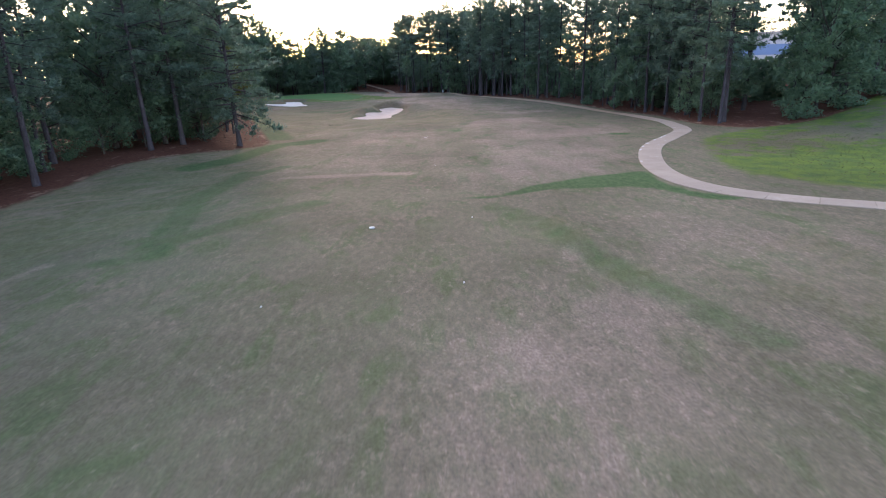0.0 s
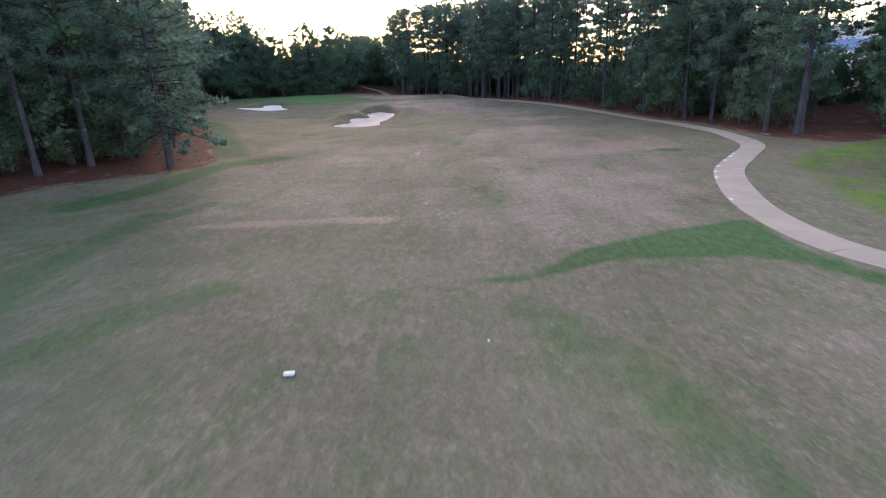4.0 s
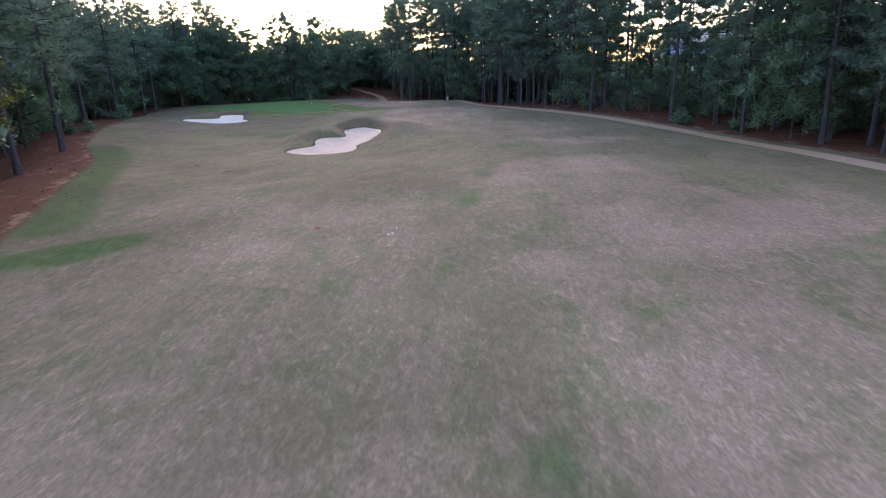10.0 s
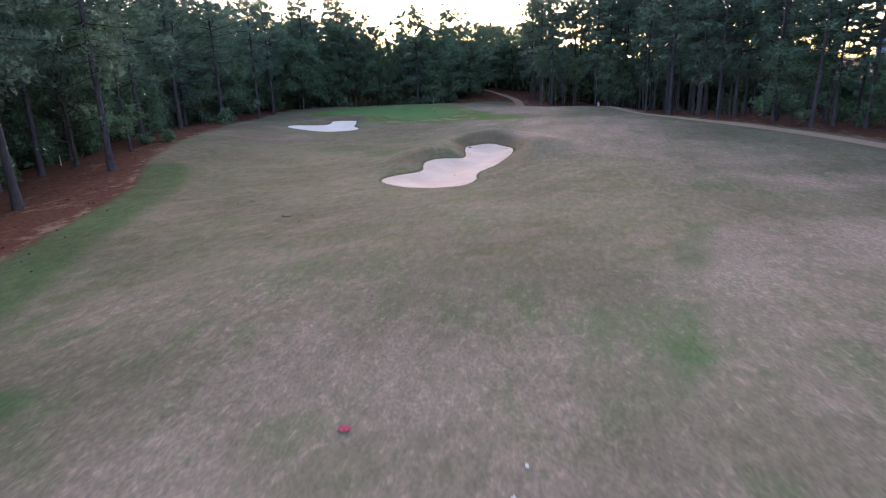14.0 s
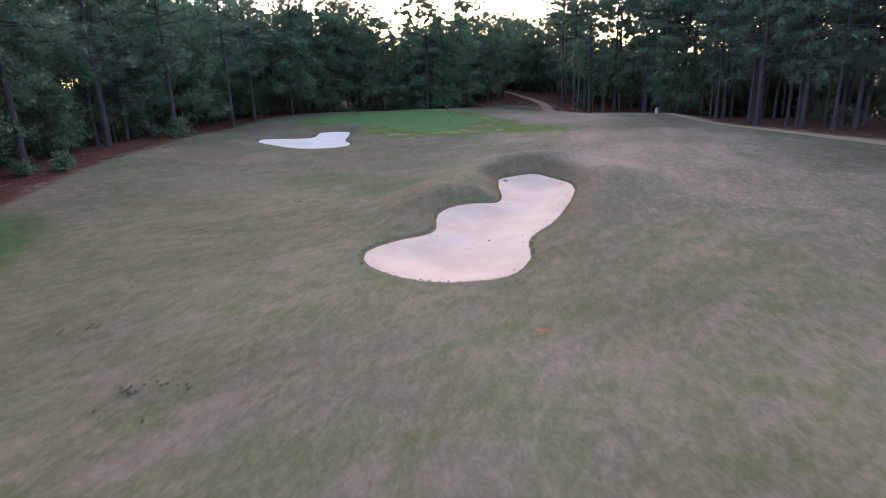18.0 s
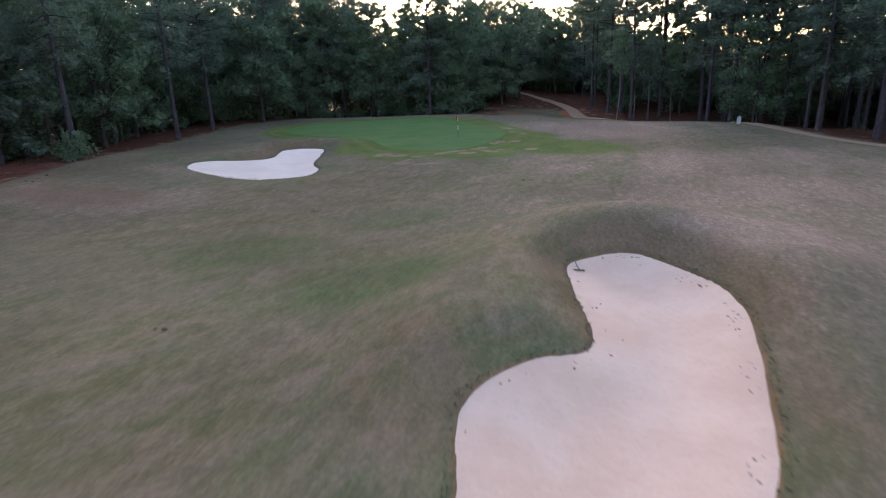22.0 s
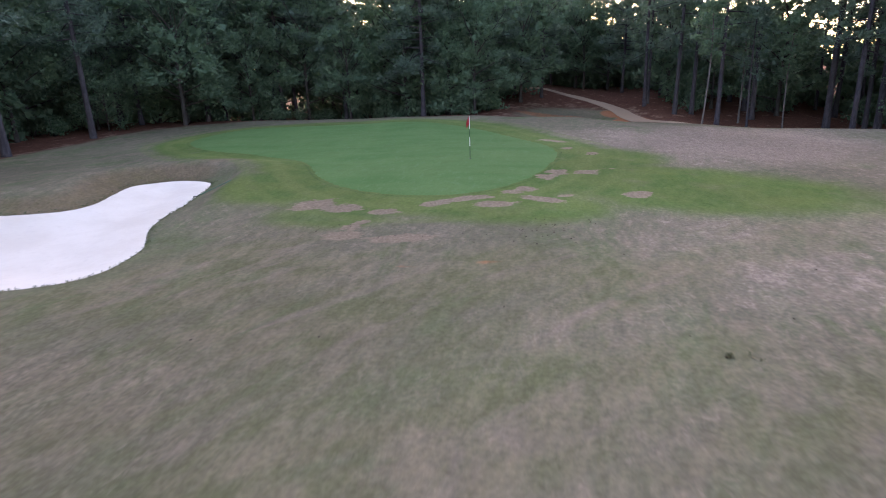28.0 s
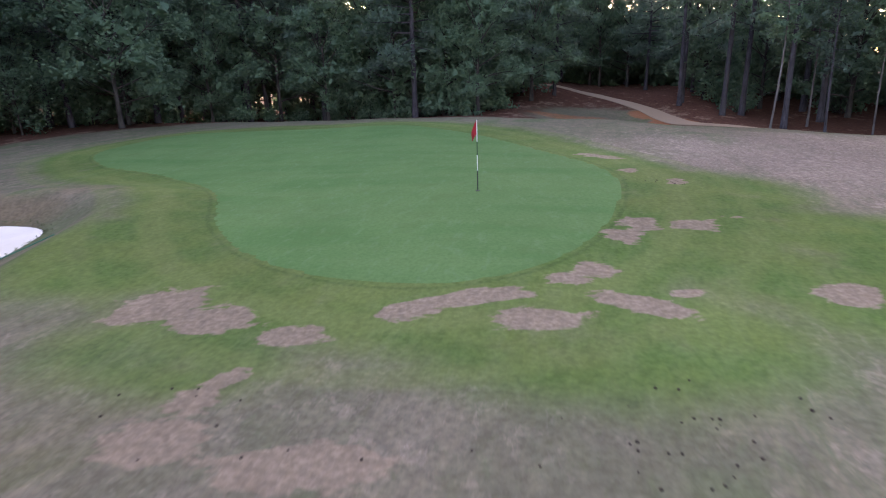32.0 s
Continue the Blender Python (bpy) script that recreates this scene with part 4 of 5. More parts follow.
SAPLING = pine_meshes(35, 12, 6.0, 1.7, 20, 0.065, 0.7, (5, 0.4), 36, (0.24,), mats=(M_PALE_BARK, M_LEAF))
BUSH = [bush_meshes(51, 2.4, 2.0, 1100, 0.26, M_LEAF), bush_meshes(52, 1.5, 1.3, 900, 0.2, M_LEAF)]

PLANTED = []
rng_w = np.random.default_rng(5)


def plant(kind, x, y, size=1.0, name="pine_tree", label="", category="pine tree", group=""):
    t = rng_w.uniform(0, 360)
    sc = (size * rng_w.uniform(0.92, 1.08), size * rng_w.uniform(0.92, 1.08), size * rng_w.uniform(0.95, 1.05))
    PLANTED.append((x, y))
    return stand(name, kind, ("trunk", "crown") if len(kind) == 2 else ("stem", "crown"), x, y, sc, t, label, category, group)


L_EDGE = "tall dark green pine with low spreading boughs at the fairway's edge"
L_TALL = "tall pine with a bare straight trunk in the woods"
L_THIN = "thin young pine standing among taller trunks"
L_BROAD = "leafy dark green hardwood tree in dense woods"
L_BUSH = "low leafy green shrub at the foot of the trees"

# pines that stand out along the edge of the lawn
for x, y, k, s in [(-34.2, 48.4, 1, 1.0), (-32.4, 65.4, 1, 1.0), (-30.9, 70.4, 0, 1.0), (-24.9, 72.7, 2, 1.05), (-34.9, 97.2, 1, 1.0), (-38.6, 109, 1, 1.05), (-46.5, 122.4, 0, 1.0), (-52.5, 136.5, 1, 1.0),
                   (-54.2, 148.4, 1, 1.0), (-59.2, 167.3, 1, 1.05), (-62.2, 178, 1, 1.0), (-41.5, 80, 0, 1.0),
                   (-40, 60, 1, 1.0), (-36.5, 84, 2, 1.0), (-41, 101, 0, 1.0), (-58.5, 141, 1, 1.0)]:
    plant(EDGE[k], x, y, s, "pine_tree", L_EDGE, "pine tree", "pines along the fairway")
for x, y, k, s in [(-60.0, 157.5, 0, 0.95), (-63.5, 162.5, 2, 0.95), (-60, 151.5, 1, 0.9), (-61, 189, 1, 1.15), (-66, 196, 0, 1.05), (-60.5, 203, 2, 0.97),
                   (-54.5, 204.5, 1, 1.22), (-49.5, 209, 2, 0.96), (-44, 204.5, 0, 1.03), (-40.8, 210, 2, 0.95), (-34.5, 205, 1, 1.12), (-28.5, 214, 0, 0.98), (-33, 219, 2, 0.92), (-37.5, 213, 0, 1.02)]:
    plant(BROAD[k], x, y, s, "hardwood_tree", L_BROAD, "tree", "woods")
for x, y in [(-29.6, 84.6), (-31.2, 86.4), (-37.5, 76), (-43.5, 117)]:
    plant(THIN[1], x, y, 1.0, "pine_tree", L_THIN, "pine tree", "pines along the fairway")
for x, y, k, s in [(-49.3, 204.5, 0, 0.92), (-37.2, 197.8, 1, 0.95), (-31.6, 208, 0, 0.97), (-57.5, 207, 1, 0.97), (-26.5, 222, 1, 0.9)]:
    plant(ROUND[k], x, y, s, "pine_tree", "broad rounded dark green pine behind the putting green", "pine tree", "pines behind the green")
for x, y, k, s in [(-8.5, 206, 0, 0.96), (-3, 203, 1, 1.0), (3.5, 201.5, 0, 1.03), (9, 196, 1, 1.0), (-13, 213, 1, 0.86), (14, 189, 0, 0.92), (19.5, 183, 1, 0.82), (6, 207, 1, 1.02), (-2, 211, 0, 1.0), (25, 176, 0, 0.85), (12, 202, 0, 0.98),
                   (33, 166, 1, 0.9), (38, 150, 0, 1.0), (42, 138, 1, 1.0), (45, 126, 0, 1.0)]:
    plant(HIGH[k], x, y, s, "pine_tree", L_TALL, "pine tree", "woods")
for x, y, k, s in [(36.8, 121, 1, 0.85), (31.8, 138, 0, 0.8), (25.8, 150, 2, 0.72), (39.8, 109, 1, 0.95), (43, 100, 0, 0.8), (35.5, 129.5, 2, 0.7)]:
    plant(BROAD[k], x, y, s, "hardwood_tree", L_BROAD, "tree", "woods")
# slender pale-barked saplings at the corner of the woods
for x, y, s in [(-9.5, 192.6, 1.0), (-6.9, 199.2, 0.9), (-5.0, 199.6, 1.05), (-2.4, 194.4, 0.85)]:
    plant(SAPLING, x, y, s, "sapling", "slender sapling with pale grey bark in front of dark woods", "tree", "pale saplings")
# pines beside the cart path
for i, (x, y, k, s) in enumerate([(38.3, 79.6, 0, 1.0), (39.4, 80.6, 1, 1.0), (39.6, 93.9, 3, 1.0), (37.6, 97.5, 2, 1.0), (40.5, 95, 1, 1.0), (36.8, 104.5, 0, 1.05), (39.6, 117, 1, 1.05), (34.2, 114.5, 2, 0.9),
                                  (33.8, 131, 3, 1.0), (26.5, 143.5, 2, 1.0), (19.5, 158, 3, 1.0), (15.6, 163, 0, 0.9), (12.8, 171, 1, 1.0), (9.5, 176, 3, 0.95), (1.5, 195.6, 1, 1.0), (-7.5, 196.7, 3, 1.0),
                                  (-10.5, 204, 0, 1.0), (-12.5, 215, 2, 1.0)]):
    plant(TALL[k], x, y, s, "pine_tree", L_TALL, "pine tree", "pines beside the path")

for x, y, k, s in [(-64, 197, 1, 1.1), (-69, 203, 0, 1.15), (-58, 204, 1, 1.15), (-72, 192, 0, 1.1), (-63, 211, 1, 1.2), (-55, 213, 0, 1.1)]:
    plant(EDGE[k], x, y, s, "pine_tree", L_EDGE, "pine tree", "pines along the fairway")

# the woods behind them
def fill(n, boxes, gap, depth, pick):
    """Trees thrown over boxes, off the lawn and path, at least gap apart."""
    box = np.array(boxes, float)[rng_w.integers(len(boxes), size=n * 30)]
    x, y = rng_w.uniform(box[:, 0], box[:, 1]), rng_w.uniform(box[:, 2], box[:, 3])
    d = distance(x, y, LAWN)
    fit = (d > depth[0]) & (d < depth[1]) & (distance(x, y, PATH, False) > np.where(y > 200, 5.5, 3.2))
    fit &= np.hypot(x + 21.5, y - 203) > 9.5                                   # open ground beside the far path
    fit &= ~((x > 0.49 * y) & (x < 0.60 * y) & (y > 80) & (y < 150))           # the thin place in the woods
    fit &= ~((x > -30.5) & (x < -12) & (y > 198) & (y < 234))
    got = 0
    for i in np.nonzero(fit)[0]:
        if min((x[i] - a) ** 2 + (y[i] - b) ** 2 for a, b in PLANTED) < gap * gap:
            continue
        pick(float(x[i]), float(y[i]), float(d[i]))
        got += 1
        if got >= n:
            break


def pick_left(x, y, d):
    r = rng_w.random()
    if y > 196:
        kind = BROAD[rng_w.integers(3)] if r < 0.5 else MASS[rng_w.integers(2)] if r < 0.8 else ROUND[rng_w.integers(2)]
        wood = "pine_tree" if r >= 0.8 else "hardwood_tree"
        plant(kind, x, y, (0.9 if x > -60 else 1.1) * rng_w.uniform(0.9, 1.08), wood, L_TALL if r >= 0.8 else L_BROAD, "pine tree" if r >= 0.8 else "tree", "woods")
    elif d > 9:
        if r < 0.55:
            plant(MASS[rng_w.integers(2)], x, y, rng_w.uniform(0.9, 1.15), "hardwood_tree", L_BROAD, "tree", "woods")
        else:
            plant(DEEP[rng_w.integers(3)], x, y, rng_w.uniform(0.85, 1.05), "pine_tree", L_TALL, "pine tree", "woods")
    elif r < 0.46:
        plant(BROAD[rng_w.integers(3)], x, y, rng_w.uniform(0.85, 1.1), "hardwood_tree", L_BROAD, "tree", "woods")
    elif r < 0.64:
        plant(EDGE[rng_w.integers(3)], x, y, rng_w.uniform(0.85, 1.05), "pine_tree", L_EDGE, "pine tree", "woods")
    else:
        plant(SMALL[rng_w.integers(2)], x, y, rng_w.uniform(0.8, 1.15), "hardwood_tree", L_BROAD, "tree", "woods")


def pick_corner(x, y, d):
    if rng_w.random() < 0.35:
        plant(ROUND[rng_w.integers(2)], x, y, rng_w.uniform(0.8, 0.95), "pine_tree", L_TALL, "pine tree", "woods")
    else:
        plant(BROAD[rng_w.integers(3)], x, y, rng_w.uniform(0.85, 1.05), "hardwood_tree", L_BROAD, "tree", "woods")


def pick_right(x, y, d):
    r = rng_w.random()
    if d > 10:
        if r < (0.8 if y < 190 else 0.5):
            plant(DEEP[rng_w.integers(3)], x, y, rng_w.uniform(0.9, 1.1), "pine_tree", L_TALL, "pine tree", "woods")
        else:
            plant(MASS[rng_w.integers(2)], x, y, rng_w.uniform(0.6, 0.85), "hardwood_tree", L_BROAD, "tree", "woods")
    elif r < 0.58:
        plant(TALL[rng_w.integers(4)], x, y, rng_w.uniform(0.9, 1.08), "pine_tree", L_TALL, "pine tree", "woods")
    elif r < 0.76:
        plant(THIN[rng_w.integers(2)], x, y, rng_w.uniform(0.8, 1.2), "pine_tree", L_THIN, "pine tree", "woods")
    elif r < 0.84:
        plant(BROAD[rng_w.integers(3)], x, y, rng_w.uniform(0.7, 1.0), "hardwood_tree", L_BROAD, "tree", "woods")
    else:
        plant(SMALL[rng_w.integers(2)], x, y, rng_w.uniform(0.7, 1.0), "hardwood_tree", L_BROAD, "tree", "woods")


# broad trees over the grass bank, a yellow-green one on the wood's edge
for x, y, k, s in [(50.5, 78.5, 0, 1.05), (55, 83, 2, 1.0), (61, 88, 1, 1.1), (69, 92, 0, 1.0), (77, 96, 2, 0.9), (47.5, 77.0, 1, 0.6)]:
    plant(BROAD[k], x, y, s, "hardwood_tree", "full leafy hardwood tree behind the grass bank", "tree", "trees behind the bank")
for x, y in [(51, 98), (47.5, 91.5)]:
    plant(OPEN, x, y, 0.95, "pine_tree", "tall pine with a bare leaning trunk and thin ragged crown", "pine tree", "woods")
plant(YELLOW, -32.2, 89.5, 1.0, "hardwood_tree", "hardwood tree with yellow-green leaves at the wood's edge", "tree")
def pick_front(x, y, d):
    plant(EDGE[rng_w.integers(3)], x, y, rng_w.uniform(0.85, 1.05), "pine_tree", L_EDGE, "pine tree", "woods")


fill(9, [(-60, -28, 30, 120), (-75, -40, 110, 195)], 6.5, (2.5, 6), pick_front)
fill(44, [(-85, -30, 15, 120), (-100, -48, 110, 200)], 3.6, (4.8, 10), pick_left)
fill(56, [(-85, -30, 10, 120), (-110, -48, 110, 215)], 4.2, (10, 24), pick_left)
fill(26, [(-80, -24, 196, 250)], 3.6, (4.5, 9), pick_left)
fill(38, [(-100, -20, 196, 262)], 4.2, (9, 40), pick_left)
for x, y, k in [(-33, 252, 1), (-27, 247, 3), (-21, 241, 0), (-38, 257, 0), (-15, 232, 1), (-24, 255, 1), (-17, 247, 3), (-31, 259, 2), (-10, 238, 1), (-44, 262, 3), (-22.5, 246, 2), (-29.5, 254, 1), (-18, 253, 0)]:
    if k % 2:
        plant(ROUND[k // 2], x, y, 0.86, "pine_tree", L_TALL, "pine tree", "woods")
    else:
        plant(BROAD[k], x, y, 1.0, "hardwood_tree", L_BROAD, "tree", "woods")
for x, y, k in [(-22, 251, 0), (-17, 241, 1), (-27, 258, 1), (-34, 262, 0), (-12, 250, 0)]:
    plant(MASS[k], x, y, 0.9, "hardwood_tree", L_BROAD, "tree", "woods")
fill(22, [(-44, 4, 228, 268)], 3.0, (3, 34), pick_corner)
fill(70, [(-14, 45, 175, 260), (10, 60, 95, 190), (36, 70, 84, 150)], 2.6, (1.6, 10), pick_right)
fill(34, [(-24, 45, 185, 275)], 3.8, (10, 38), pick_right)
fill(36, [(14, 75, 95, 190), (40, 85, 86, 150)], 3.8, (10, 24), pick_right)
for x, y, k, s in [(-53.0, 147.4, 0, 0.9), (-45.2, 121.4, 1, 0.8), (-44.6, 123.6, 1, 0.9), (35, 116.5, 1, 1.1), (31.5, 124.5, 0, 0.8), (-34.5, 84, 1, 1.0), (46, 75.5, 0, 1.3), (53, 77.5, 0, 1.3), (61, 81, 0, 1.4), (70, 86, 0, 1.3)]:
    plant(BUSH[k], x, y, s, "bush", L_BUSH, "bush", "shrubs")


def pick_bush(x, y, d):
    plant(BUSH[rng_w.integers(2)], x, y, rng_w.uniform(0.9, 1.7), "bush", L_BUSH, "bush", "shrubs")


fill(46, [(-75, -30, 25, 120), (-90, -50, 115, 200)], 1.8, (6.5, 13), pick_bush)
fill(26, [(-80, -28, 198, 225)], 1.8, (4.5, 14), pick_bush)
fill(40, [(-10, 45, 175, 240), (20, 60, 95, 170)], 1.8, (7, 24), pick_bush)


def far_woods():
    rng = np.random.default_rng(9)
    bag = Bag()
    left = [(-58, -40), (-58, 40), (-56, 62), (-50, 78), (-52, 95), (-60, 115), (-78, 140), (-84, 165), (-84, 200), (-66, 214)]
    back = [(-66, 214), (-50, 216), (-38, 216), (-33, 226), (-40, 252), (-62, 262)]
    flank = [(-74, 178), (-86, 192), (-88, 212), (-74, 230), (-58, 236)]
    corner = [(-62, 264), (-36, 258), (-14, 246), (0, 226), (20, 212)]
    right = [(20, 212), (38, 180), (52, 150), (60, 120), (64, 104), (95, 108), (150, 95)]
    behind = [(-52, 272), (-34, 266), (-20, 258), (-6, 246), (6, 232)]
    for pts, low, top, n, wide, size in ((behind, -0.5, 12, 1000, 2.6, 1.0), (left, 0, 8, 900, 2.6, 0.55), (back, -0.5, 9, 520, 2.4, 0.55), (left, 6, 17, 700, 4.0, 0.8), (back, 5, 14, 600, 3.6, 0.8),
                                         (corner, -0.5, 10, 800, 3.0, 0.9), (right, -0.5, 8.6, 1200, 3.0, 0.95), (flank, -0.5, 15, 500, 3.0, 0.8)):
        line = spline(pts, False, 1.0)
        i = rng.integers(0, len(line), n)
        c = np.stack([line[i, 0] + rng.normal(0, wide, n), line[i, 1] + rng.normal(0, wide, n), low + rng.uniform(0, 1, n) * (top - low) * (0.75 + 0.25 * np.sin(i * 0.37) * np.sin(i * 0.11 + 1))], 1)
        c[:, 2] += height_plain(c[:, 0], c[:, 1])
        k = 30
        p = np.repeat(c, k, 0) + unit(rng.normal(size=(n * k, 3))) * rng.uniform(0.4, 1.0, (n * k, 1)) * [2.0, 2.0, 1.5]
        bag.add(*leaves(rng, p, size, 0.3))
    tagged(new("far_woods", bag.mesh("far_woods", M_LEAF)), "dark dense foliage deep in the woods", "woods", kind="stuff")


far_woods()


def grass_tufts():
    """Long unmown grass on the bank, and the fringe that hangs over the bunkers' rims."""
    rng = np.random.default_rng(15)
    x, y = rng.uniform(25, 95, 26000), rng.uniform(27, 92, 26000)
    d = distance(x, y, BANK)
    keep = (d < -0.3 - rng.exponential(4.0, len(x))) & (x < 40 + rng.exponential(14, len(x)))
    x, y = x[keep], y[keep]
    p = np.stack([x, y, height(x, y) - 0.02], 1)
    v, f = blades(rng, p, np.tile([[0, 0, 1.0]], (len(p), 1)), 5, 0.10, 0.04, 1.1)
    tagged(new("bank_grass", mesh_from("bank_grass", v, f, M_BANKGRASS)), "long uneven yellow-green grass on the bank", "grass", kind="stuff")
    bag = Bag()
    for line in (BUNKER_A, BUNKER_B):
        k = 12
        q = np.repeat(line, k, 0) + rng.uniform(-0.25, 0.25, (len(line) * k, 2))
        dd = distance(q[:, 0], q[:, 1], line)
        q = q[(dd > 0.04) & (dd < 0.5)]
        p = np.stack([q[:, 0], q[:, 1], height(q[:, 0], q[:, 1]) - 0.01], 1)
        bag.add(*blades(rng, p, np.tile([[0, 0, 1.0]], (len(p), 1)), 4, 0.07, 0.025, 1.2))
    tagged(new("rim_grass", bag.mesh("rim_grass", M_RIMGRASS)), "ragged green grass fringe round the bunkers", "grass", kind="stuff")


def litter():
    """Fallen leaves inside the bunker's rim, pale dead thatch on the mound behind it."""
    rng = np.random.default_rng(33)
    q = np.repeat(BUNKER_A, 14, 0) + rng.normal(0, 0.35, (len(BUNKER_A) * 14, 2))
    d = distance(q[:, 0], q[:, 1], BUNKER_A)
    side = ss(-1.0, 3.0, q[:, 0] + 10.5 + 0.4 * (q[:, 1] - 127))
    q = q[(d < -0.2) & (d > -0.9) & (rng.random(len(q)) < 0.1 + 0.85 * side * (np.sin(q[:, 1] * 2.1) > -0.2))]
    p = np.stack([q[:, 0], q[:, 1], sand_height(q[:, 0], q[:, 1], BUNKER_A) + 0.012], 1)
    tagged(new("leaf_litter", mesh_from("leaf_litter", *leaves(rng, p, 0.095, 4.0), M_LITTER)), "small brown fallen leaves along the bunker's edge", "leaf litter", kind="stuff")
    q = rng.normal(0, 1, (900, 2)) * [1.7, 0.9] + [-12.2, 133.3]
    q = q[distance(q[:, 0], q[:, 1], BUNKER_A) > 0.3]
    p = np.stack([q[:, 0], q[:, 1], height(q[:, 0], q[:, 1]) + 0.012], 1)
    tagged(new("dead_thatch", mesh_from("dead_thatch", *leaves(rng, p, 0.065, 3.0), M_THATCH)), "pale dead grass bits on the mound", "thatch", kind="stuff")


M_LITTER = leaf_material("litter", (0.10, 0.062, 0.050), (0.20, 0.125, 0.095), (0.14, 0.09, 0.07), 0.1)
M_THATCH = leaf_material("thatch", (0.20, 0.165, 0.125), (0.29, 0.245, 0.19), (0.23, 0.19, 0.145), 0.1)
litter()
M_BANKGRASS = leaf_material("bank_blades", (0.090, 0.150, 0.048), (0.150, 0.200, 0.066), (0.140, 0.146, 0.085), 0.4)
M_RIMGRASS = leaf_material("rim_blades", (0.090, 0.125, 0.050), (0.150, 0.165, 0.085), (0.110, 0.115, 0.065), 0.3)
grass_tufts()


# ---- small things ----
def rod(a, b, r, sides=10, r2=None):
    a, b = Vector(a), Vector(b)
    bm = bmesh.new()
    m = Matrix.Translation((a + b) / 2) @ (b - a).to_track_quat("Z", "Y").to_matrix().to_4x4()
    bmesh.ops.create_cone(bm, cap_ends=True, segments=sides, radius1=r, radius2=r if r2 is None else r2, depth=(b - a).length, matrix=m)
    return bm


def block(cx, cy, cz, sx, sy, sz, bevel=0.01):
    bm = bmesh.new()
    bmesh.ops.create_cube(bm, size=1.0, matrix=Matrix.LocRotScale((cx, cy, cz), None, (sx, sy, sz)))
    if bevel:
        bmesh.ops.bevel(bm, geom=bm.edges[:], offset=bevel, segments=2, affect="EDGES")
    return bm


def flagstick():
    root = thing("flagstick", -24.9, 163.9, h1(-24.9, 163.9), "golf flagstick with a small red flag standing in the green", "flagstick", turn=10)
    for r, a, b, mat in ((0.017, -0.05, 0.64, M_BLACK), (0.016, 0.64, 1.10, M_WHITE), (0.015, 1.10, 1.50, M_DARKGREEN), (0.014, 1.50, 2.13, M_WHITE)):
        part("pole", rod((0, 0, a), (0, 0, b), r), mat, root)
    bm = bmesh.new()
    n, m = 12, 10
    rows = []
    for u in range(n + 1):
        f = u / n
        rows.append([bm.verts.new((-0.016 - 0.15 * f * (0.35 + 0.65 * math.sin(min(1.0, 0.25 + v / m) * 2.2)), 0.045 * math.sin(7 * f + 1.2 * v / m) * f, 2.12 - 0.40 * v / m - 0.22 * f ** 1.2)) for v in range(m + 1)])
    for u in range(n):
        for v in range(m):
            bm.faces.new((rows[u][v], rows[u + 1][v], rows[u + 1][v + 1], rows[u][v + 1]))
    flag = part("flag", bm, M_RED, root, "drooping red cloth flag")
    flag.modifiers.new("thick", "SOLIDIFY").thickness = 0.004
    # no hole is cut: a raised black disc paints the shade inside it
    part("cup_disc", rod((0, 0, 0.012), (0, 0, 0.03), 0.07, 20), M_BLACK, root, "flat black disc painting the hole's dark inside")


def utility_box():
    x, y = 1.55, 173.0
    root = thing("utility_box", x, y, h1(x, y), "pale blue-white box on a short post beside the cart path", "utility box", turn=-12)
    part("post", block(0, 0, 0.12, 0.12, 0.12, 0.34, 0.01), M_WOOD, root, "grey wooden post")
    part("body", block(0, 0, 0.62, 0.36, 0.32, 0.66, 0.03), M_BOXWHITE, root)
    part("side_panel", block(0.186, 0, 0.62, 0.012, 0.26, 0.56, 0.004), M_BLUE, root, "blue side panel")
    part("lid", block(0, 0, 0.99, 0.40, 0.36, 0.06, 0.02), M_BOXWHITE, root)
    door = part("door", block(0, -0.166, 0.62, 0.28, 0.012, 0.54, 0.004), M_BOXWHITE, root)
    part("handle", block(0.09, -0.182, 0.66, 0.02, 0.02, 0.12, 0.004), M_BLACK, door)


def bunker_rake(hx, hy, ex, ey, line, label):
    hz = float(sand_height(np.array([hx]), np.array([hy]), line)[0])
    root = thing("bunker_rake", hx, hy, hz, label, "rake")
    top = Vector((ex - hx, ey - hy, h1(ex, ey) - hz + 0.06))
    part("handle", rod((0, 0, 0.06), top, 0.016), M_GREENPAINT, root, "slim green handle")
    head = part("head", block(0, 0, 0.05, 0.42, 0.04, 0.035, 0.006), M_BLACK, root)
    for k in range(11):
        part("tine", rod((-0.19 + 0.038 * k, 0, -0.03), (-0.19 + 0.038 * k, 0, 0.045), 0.006, 6), M_BLACK, head)


def yardage_marker():
    x, y = -4.28, 33.77
    root = thing("yardage_marker", x, y, h1(x, y), "small white distance block lying on the fairway", "marker", turn=5)
    part("block", block(0, 0, 0.05, 0.34, 0.13, 0.12, 0.02), M_WHITE, root)
    # thin black plate added to draw the shadow at the block's foot
    part("base", block(0, 0.02, 0.005, 0.40, 0.18, 0.03, 0.006), M_BLACK, root, "black plate added as the block's shadow")


def golf_balls():
    for x, y in [(-7.61, 22.0), (0.9, 24.1), (1.93, 35.5), (-1.62, 79.9), (-0.46, 55.7)]:
        bm = bmesh.new()
        bmesh.ops.create_icosphere(bm, subdivisions=2, radius=0.045)
        me = bpy.data.meshes.new("golf_ball")
        bm.to_mesh(me)
        bm.free()
        me.materials.append(M_WHITE)
        ob = new("golf_ball", me)
        ob.location = (x, y, h1(x, y) + 0.035)
        tagged(ob, "white golf ball lying in the dry grass", "golf ball", "balls on the fairway")


